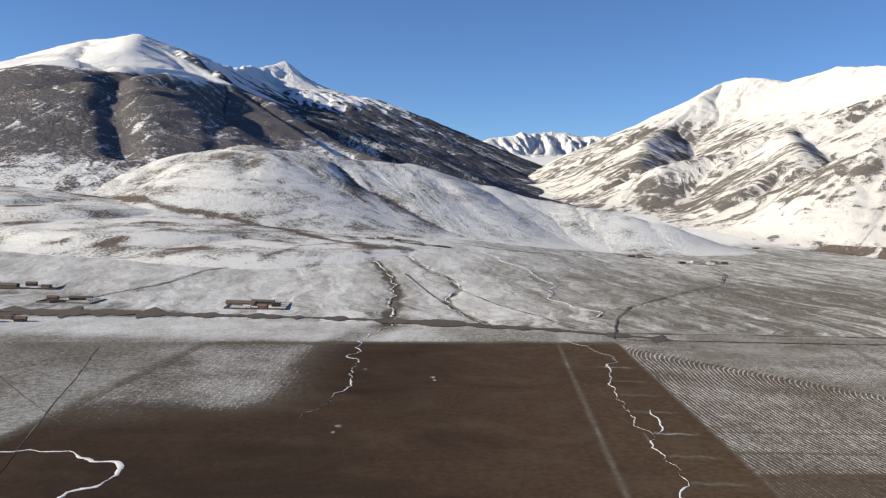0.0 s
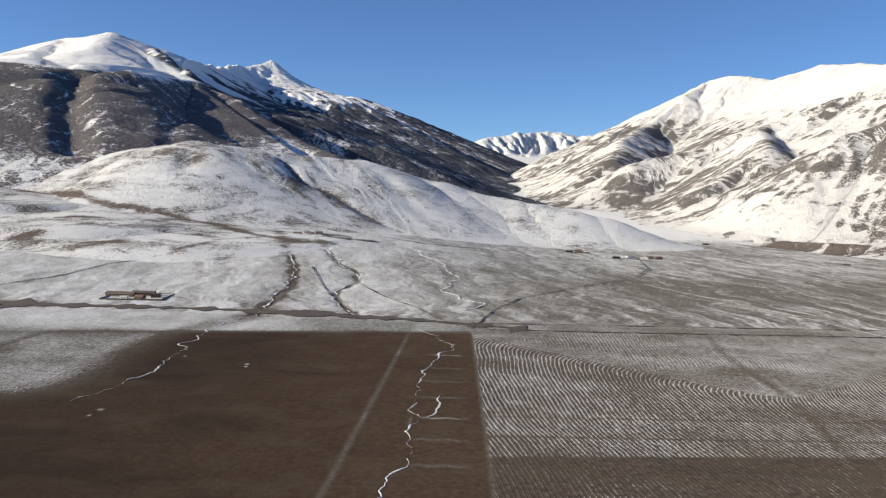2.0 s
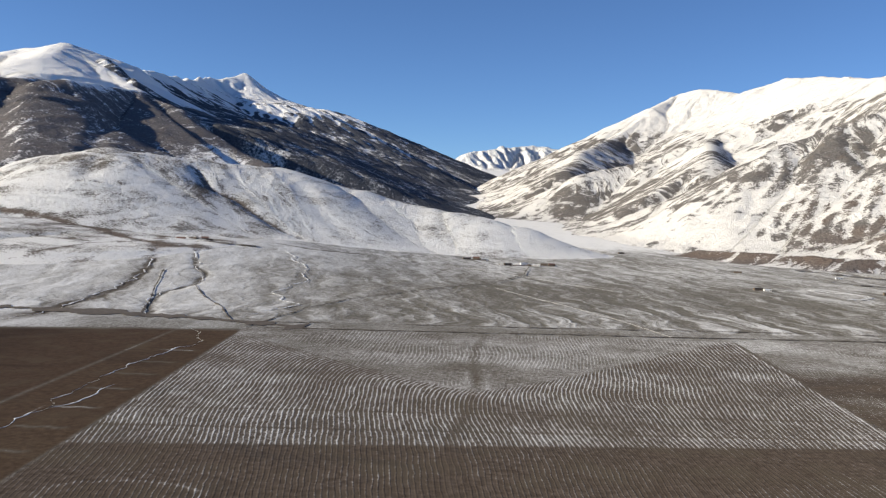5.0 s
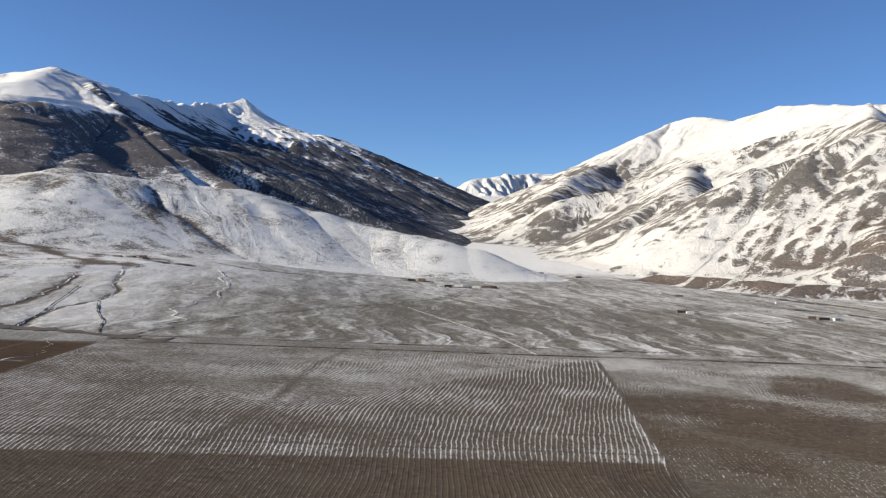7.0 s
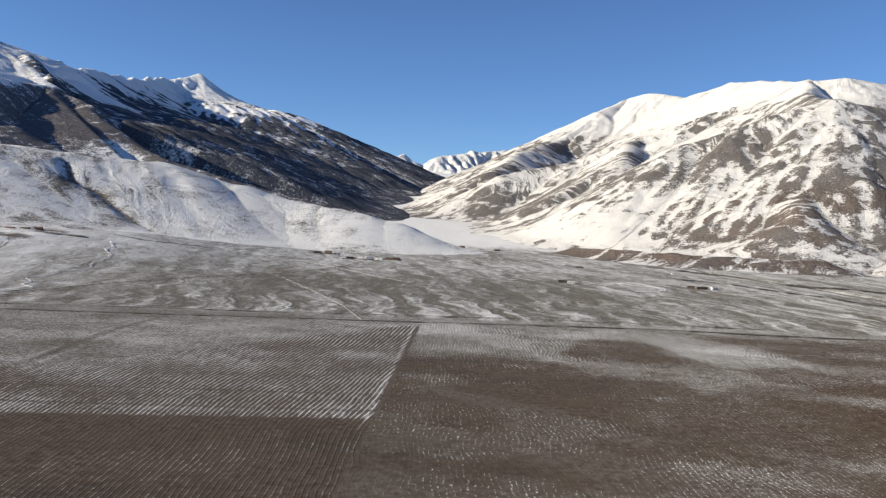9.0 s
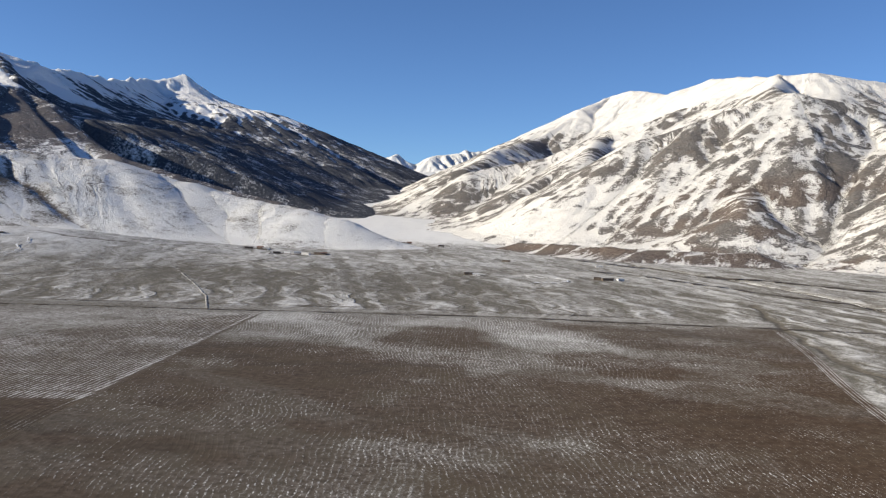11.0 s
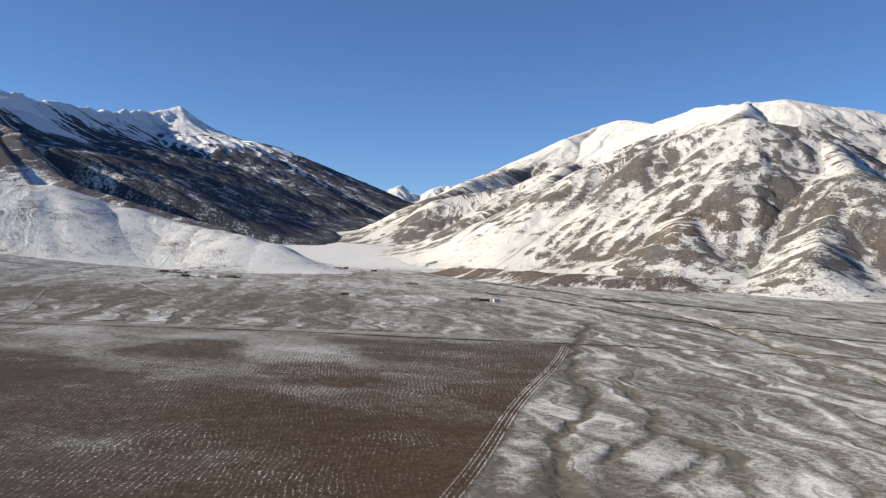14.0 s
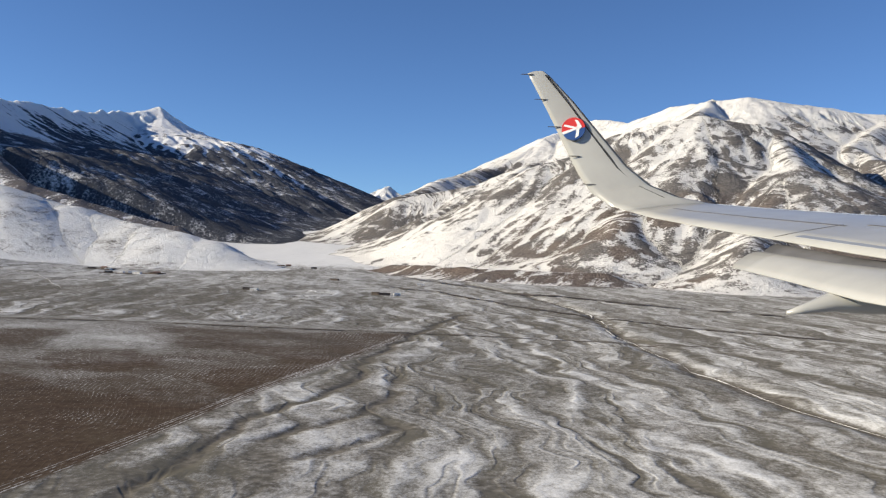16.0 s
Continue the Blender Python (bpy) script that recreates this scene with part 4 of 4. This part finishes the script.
def cluster(spots, seed):
    rng = random.Random(seed)
    for x, y, kind, size in spots:
        turn = rng.uniform(-14, 14)
        w, d, h = size * rng.uniform(0.9, 1.2), size * rng.uniform(0.5, 0.65), rng.uniform(1.3, 1.9)
        if kind == "m":
            house(x, y, w, d, h, turn, MAT_MUD, MAT_ROOF, MUD_LABEL)
        elif kind == "w":
            house(x, y, w, d, h, turn, MAT_WHITE_WALL, MAT_SNOW_ROOF, WHITE_LABEL)
        elif kind == "r":
            house(x, y, w, d, h, turn, MAT_MUD, MAT_RED_ROOF, RED_LABEL, False)
        else:
            house(x, y, w * 2.2, d, h, turn, MAT_MUD, MAT_ROOF, LONG_LABEL, False)


# farmstead by the road, and its neighbours to the west
cluster([(-101, 447, "l", 6.0), (-91, 452, "l", 5.0), (-88, 437, "r", 5.0), (-83, 446, "m", 5.0), (-96, 438, "w", 3.0)], 1)
yard_wall(-92, 446, 30, 26, 3, "earthen farmyard wall by the valley road")
cluster([(-190, 438, "m", 6), (-183, 449, "l", 4.5), (-176, 444, "w", 3.5), (-196, 446, "r", 5)], 2)
yard_wall(-186, 445, 28, 18, -4, "earthen farmyard wall by the valley road")
cluster([(-240, 486, "l", 6.5), (-228, 492, "r", 6), (-218, 488, "m", 5), (-250, 494, "m", 6)], 3)
yard_wall(-234, 490, 46, 22, 5, "earthen farmyard wall on the snowy slope")
cluster([(-189, 385, "m", 6), (-196, 378, "l", 5), (-181, 380, "r", 5)], 4)
# hamlet at the foot of the hill
cluster([(-82, 708, "m", 6), (-72, 715, "r", 6), (-66, 724, "w", 4.5), (-58, 714, "r", 7), (-50, 722, "m", 7), (-43, 730, "r", 6), (-36, 718, "m", 5), (-92, 720, "w", 4)], 5)
# hamlet on the valley floor
cluster([(172, 803, "m", 6), (181, 808, "r", 5), (188, 800, "w", 5), (206, 757, "m", 6), (214, 763, "w", 5), (221, 770, "w", 6), (230, 757, "w", 6), (238, 772, "m", 6),
         (244, 764, "r", 5), (208, 893, "m", 6), (219, 903, "w", 6), (228, 893, "w", 5), (236, 915, "r", 6), (196, 898, "w", 5), (247, 905, "m", 6)], 6)
yard_wall(212, 762, 26, 18, 4, "earthen yard wall in the valley hamlet")
yard_wall(236, 768, 22, 16, -5, "earthen yard wall in the valley hamlet")
yard_wall(177, 805, 24, 16, 3, "earthen yard wall in the valley hamlet")
# scattered farmhouses farther up the river
cluster([(368, 596, "w", 5), (363, 599, "m", 6), (396, 745, "m", 6), (467, 716, "w", 4.5), (452, 591, "m", 6), (460, 590, "w", 4.5), (446, 594, "m", 5), (296, 1000, "m", 7), (304, 1003, "r", 6), (340, 960, "m", 6)], 7)


# ---- the aircraft's wing, hanging out over the valley ----
MAT_PAINT = plain_material("grey_white_wing_paint", (0.335, 0.335, 0.325), (0.385, 0.385, 0.372), 1.2, 0.24, relief=0.02)
MAT_METAL = plain_material("bare_metal_edge", (0.42, 0.44, 0.47), (0.52, 0.54, 0.57), 1.0, 0.28, 0.8, relief=0.02)
MAT_PANEL = plain_material("grey_panel_paint", (0.27, 0.28, 0.295), (0.31, 0.32, 0.335), 1.2, 0.3, relief=0.02)
MAT_SEAM = plain_material("dark_seam_and_gap_shade", (0.06, 0.06, 0.065), (0.10, 0.10, 0.11), 3.0, 0.7, relief=0)
MAT_RED = plain_material("red_emblem", (0.55, 0.03, 0.03), (0.62, 0.05, 0.045), 3.0, 0.4, relief=0)
MAT_BLUE = plain_material("blue_emblem", (0.02, 0.06, 0.20), (0.03, 0.08, 0.25), 3.0, 0.4, relief=0)
MAT_WHITE = plain_material("white_emblem", (0.78, 0.78, 0.78), (0.82, 0.82, 0.82), 3.0, 0.4, relief=0)

wing = new("aircraft_wing")
wing.matrix_world = pose(507.94, 33.72, 45.75, 0.366, -1.483, 2.025)
tagged(wing, "grey-white airliner wing with an upswept winglet in flight", "aircraft wing")

# stations: trailing edge, leading edge, thickness (x forward, y outboard, z up)
PANEL = [((4.45, 7.0, -0.22), (7.5, 7.0, 0.02), 0.30), ((3.98, 8.5, -0.05), (6.85, 8.5, 0.12), 0.26), ((3.60, 10.0, 0.13), (6.2, 10.0, 0.27), 0.22), ((3.30, 11.6, 0.30), (5.5, 11.6, 0.42), 0.17), ((3.05, 13.0, 0.46), (4.75, 13.0, 0.58), 0.12), ((2.90, 13.9, 0.59), (4.25, 13.9, 0.70), 0.09)]
WINGLET = [((2.90, 13.9, 0.59), (4.25, 13.9, 0.70), 0.09), ((2.66, 14.25, 0.70), (3.75, 14.05, 0.82), 0.08), ((2.42, 14.5, 0.92), (3.35, 14.25, 1.02), 0.07), ((2.24, 14.65, 1.22), (3.00, 14.4, 1.34), 0.06),
           ((2.04, 14.8, 1.68), (2.62, 14.6, 1.86), 0.05), ((1.76, 14.95, 2.32), (2.18, 14.8, 2.46), 0.04), ((1.44, 15.1, 2.99), (1.80, 15.0, 2.93), 0.025), ((1.55, 15.12, 3.03), (1.70, 15.05, 3.02), 0.012)]
PROFILE = [(0.0, 0.05), (0.15, 0.25), (0.35, 0.42), (0.6, 0.5), (0.8, 0.42), (0.93, 0.26), (1.0, 0.0)]


def skin_point(st, f, side):
    te, le, thick = (Vector(st[0]), Vector(st[1]), st[2])
    for (f0, t0), (f1, t1) in zip(PROFILE[:-1], PROFILE[1:]):
        if f0 <= f <= f1:
            h = t0 + (t1 - t0) * (f - f0) / (f1 - f0)
    return te.lerp(le, f), h * thick * side


def span_skin(stations, refine=3):
    """A closed lofted skin through wing stations, from trailing to leading edge and back."""
    dense = []
    for a, b in zip(stations[:-1], stations[1:]):
        for k in range(refine):
            u = k / refine
            dense.append((Vector(a[0]).lerp(Vector(b[0]), u), Vector(a[1]).lerp(Vector(b[1]), u), a[2] + (b[2] - a[2]) * u))
    dense.append((Vector(stations[-1][0]), Vector(stations[-1][1]), stations[-1][2]))
    bm = bmesh.new()
    loops = []
    for i, st in enumerate(dense):
        j0, j1 = max(0, i - 1), min(len(dense) - 1, i + 1)
        run = (dense[j1][0] + dense[j1][1]) - (dense[j0][0] + dense[j0][1])
        up = (st[1] - st[0]).cross(run).normalized()
        ring = []
        for f, _ in PROFILE:
            p, h = skin_point(st, f, 1)
            ring.append(bm.verts.new(p + up * h))
        for f, _ in PROFILE[-2::-1]:
            p, h = skin_point(st, f, -1)
            ring.append(bm.verts.new(p + up * h * 0.6))
        loops.append(ring)
    n = len(loops[0])
    for a, b in zip(loops[:-1], loops[1:]):
        for k in range(n):
            bm.faces.new((a[k], a[(k + 1) % n], b[(k + 1) % n], b[k]))
    bm.faces.new(loops[0])
    bm.faces.new(loops[-1][::-1])
    bmesh.ops.recalc_face_normals(bm, faces=bm.faces)
    for f in bm.faces:
        f.smooth = True
    return bm


panel = part("wing_panel", span_skin(PANEL), MAT_PAINT, wing)
winglet = part("winglet", span_skin(WINGLET, 4), MAT_PAINT, wing, "upswept tapered winglet with a round emblem")


def on_panel(y, f, lift):
    for a, b in zip(PANEL[:-1], PANEL[1:]):
        if a[0][1] <= y <= b[0][1]:
            u = (y - a[0][1]) / (b[0][1] - a[0][1])
            st = (Vector(a[0]).lerp(Vector(b[0]), u), Vector(a[1]).lerp(Vector(b[1]), u), a[2] + (b[2] - a[2]) * u)
            p, h = skin_point(st, f, 1)
            return p + Vector((0, -0.1, 1)).normalized() * (h + lift)
    return Vector(PANEL[-1][0])


def panel_strip(y0, y1, f0, f1, width, n=14):
    bm = bmesh.new()
    rows = []
    for k in range(n + 1):
        u = k / n
        y, f = y0 + (y1 - y0) * u, f0 + (f1 - f0) * u
        rows.append([bm.verts.new(on_panel(y, max(0, f - width), 0.004)), bm.verts.new(on_panel(y, min(1, f + width), 0.004)), bm.verts.new(on_panel(y, min(1, f + width), -0.01)), bm.verts.new(on_panel(y, max(0, f - width), -0.01))])
    for a, b in zip(rows[:-1], rows[1:]):
        for k in range(4):
            bm.faces.new((a[k], a[(k + 1) % 4], b[(k + 1) % 4], b[k]))
    bmesh.ops.recalc_face_normals(bm, faces=bm.faces)
    return bm


part("aileron_seam", panel_strip(9.9, 13.5, 0.33, 0.36, 0.008), MAT_SEAM, panel)
part("spoiler_seam", panel_strip(7.1, 9.8, 0.42, 0.40, 0.008), MAT_SEAM, panel)
part("aileron_end", panel_strip(9.85, 10.0, 0.02, 0.34, 0.012, 6), MAT_SEAM, panel)
part("spoiler_panel", panel_strip(7.1, 9.7, 0.24, 0.22, 0.16), MAT_PANEL, panel, "blue-grey spoiler panel")
part("leading_edge", panel_strip(7.1, 13.7, 0.955, 0.955, 0.04), MAT_METAL, panel, "bare metal leading edge strip")
FLAP = [((3.80, 6.6, -0.52), (4.62, 6.6, -0.34), 0.20), ((3.52, 7.5, -0.44), (4.26, 7.5, -0.25), 0.18), ((3.42, 8.7, -0.33), (3.90, 8.7, -0.16), 0.15), ((3.24, 9.95, -0.21), (3.58, 9.95, -0.04), 0.11)]
# solid dark strip that paints shade into the gap ahead of the flap
GAP_SHADE = [((4.50, 6.9, -0.33), (4.75, 6.9, -0.26), 0.06), ((4.15, 7.7, -0.24), (4.42, 7.7, -0.19), 0.06), ((3.88, 8.7, -0.17), (4.10, 8.7, -0.10), 0.05), ((3.56, 9.9, -0.05), (3.75, 9.9, 0.05), 0.05)]
part("flap_gap_shade", span_skin(GAP_SHADE), MAT_SEAM, wing, "dark strip painting the shade in the gap between the wing and its lowered flap")
part("flap", span_skin(FLAP), MAT_PAINT, wing, "lowered cream-grey trailing edge flap")


def fairing_bm():
    """A canoe-shaped fairing that tapers to a point aft."""
    bm = bmesh.new()
    loops = []
    for x, z, hw, hh in ((3.10, -0.58, 0.015, 0.02), (3.25, -0.55, 0.06, 0.05), (3.50, -0.49, 0.12, 0.10), (3.85, -0.46, 0.17, 0.17), (4.3, -0.42, 0.21, 0.21), (4.9, -0.38, 0.21, 0.22), (5.5, -0.32, 0.12, 0.12)):
        loops.append([bm.verts.new((x, 8.0 + hw * math.cos(a), z + hh * (math.sin(a) if math.sin(a) > 0 else 0.8 * math.sin(a)))) for a in (2 * math.pi * k / 16 for k in range(16))])
    for a, b in zip(loops[:-1], loops[1:]):
        for k in range(16):
            bm.faces.new((a[k], a[(k + 1) % 16], b[(k + 1) % 16], b[k]))
    bm.faces.new(loops[0][::-1])
    bm.faces.new(loops[-1])
    bmesh.ops.recalc_face_normals(bm, faces=bm.faces)
    for f in bm.faces:
        f.smooth = True
    return bm


part("flap_fairing", fairing_bm(), MAT_PAINT, wing, "canoe-shaped flap track fairing")


def winglet_strip(f0, f1, lift):
    """A strip that follows the inner skin of the winglet between two shares of its chord."""
    bm = bmesh.new()
    rows = []
    for te, le, thick in WINGLET[1:-1]:
        te, le = Vector(te), Vector(le)
        inner = Vector((-0.25, -1.0, 0.35 if te.z > 1.0 else 0.9)).normalized()
        rows.append([bm.verts.new(te.lerp(le, f) + inner * (thick * 0.45 * min(1, 4 * (1 - f)) + lift)) for f in (f0, 0.5 * (f0 + f1), f1)])
    for a, b in zip(rows[:-1], rows[1:]):
        for k in range(2):
            bm.faces.new((a[k], a[k + 1], b[k + 1], b[k]))
    bmesh.ops.solidify(bm, geom=list(bm.faces), thickness=0.012)
    bmesh.ops.recalc_face_normals(bm, faces=bm.faces)
    for f in bm.faces:
        f.smooth = True
    return bm


part("leading_edge", winglet_strip(0.80, 0.99, 0.004), MAT_METAL, winglet, "grey metal leading edge strip")
part("edge_seam", winglet_strip(0.775, 0.80, 0.004), MAT_SEAM, winglet)


def rod_bm(a, b, r0, r1):
    bm = bmesh.new()
    a, b = Vector(a), Vector(b)
    m = Matrix.Translation((a + b) / 2) @ (b - a).to_track_quat("Z", "Y").to_matrix().to_4x4()
    bmesh.ops.create_cone(bm, cap_ends=True, segments=8, radius1=r0, radius2=r1, depth=(b - a).length, matrix=m)
    return bm


for x, y, z in ((1.52, 15.08, 2.965), (1.74, 14.97, 2.52), (1.96, 14.86, 2.04), (2.26, 14.68, 1.53), (2.50, 14.52, 1.05)):
    part("static_discharger", rod_bm((x, y - 0.02, z), (x - 0.20, y + 0.02, z + 0.012), 0.011, 0.005), MAT_SEAM, winglet)


def emblem_bm(points, depth):
    bm = bmesh.new()
    front = [bm.verts.new((x, -depth, z)) for x, z in points]
    back = [bm.verts.new((x, 0.05, z)) for x, z in points]
    bm.faces.new(front)
    for k in range(len(points)):
        j = (k + 1) % len(points)
        bm.faces.new((front[j], front[k], back[k], back[j]))
    bmesh.ops.recalc_face_normals(bm, faces=bm.faces)
    return bm


def arc(r, a0, a1, n=20):
    return [(r * math.cos(radians(a0 + (a1 - a0) * k / n)), r * math.sin(radians(a0 + (a1 - a0) * k / n))) for k in range(n + 1)]


emblem_pose = pose(2.16, 14.695, 1.995, -12, 0, -17)
for name, pts, depth, mat in (("emblem_upper", arc(0.195, 5, 200), 0.0, MAT_RED), ("emblem_lower", arc(0.195, 200, 365), 0.002, MAT_BLUE),
                              ("emblem_stripe", [(-0.17, 0.045), (0.0, 0.0), (-0.19, -0.06), (-0.16, -0.10), (0.04, -0.02), (0.10, 0.02), (0.02, 0.03), (-0.15, 0.075)], 0.006, MAT_WHITE),
                              ("emblem_stripe", [(0.02, 0.155), (0.07, 0.14), (0.115, 0.07), (0.14, 0.03), (0.10, -0.02), (0.09, -0.13), (0.035, -0.17), (0.05, -0.06), (0.05, 0.01), (0.065, 0.06)], 0.006, MAT_WHITE)):
    ob = part(name, emblem_bm(pts, depth), mat, winglet)
    ob.matrix_local = emblem_pose
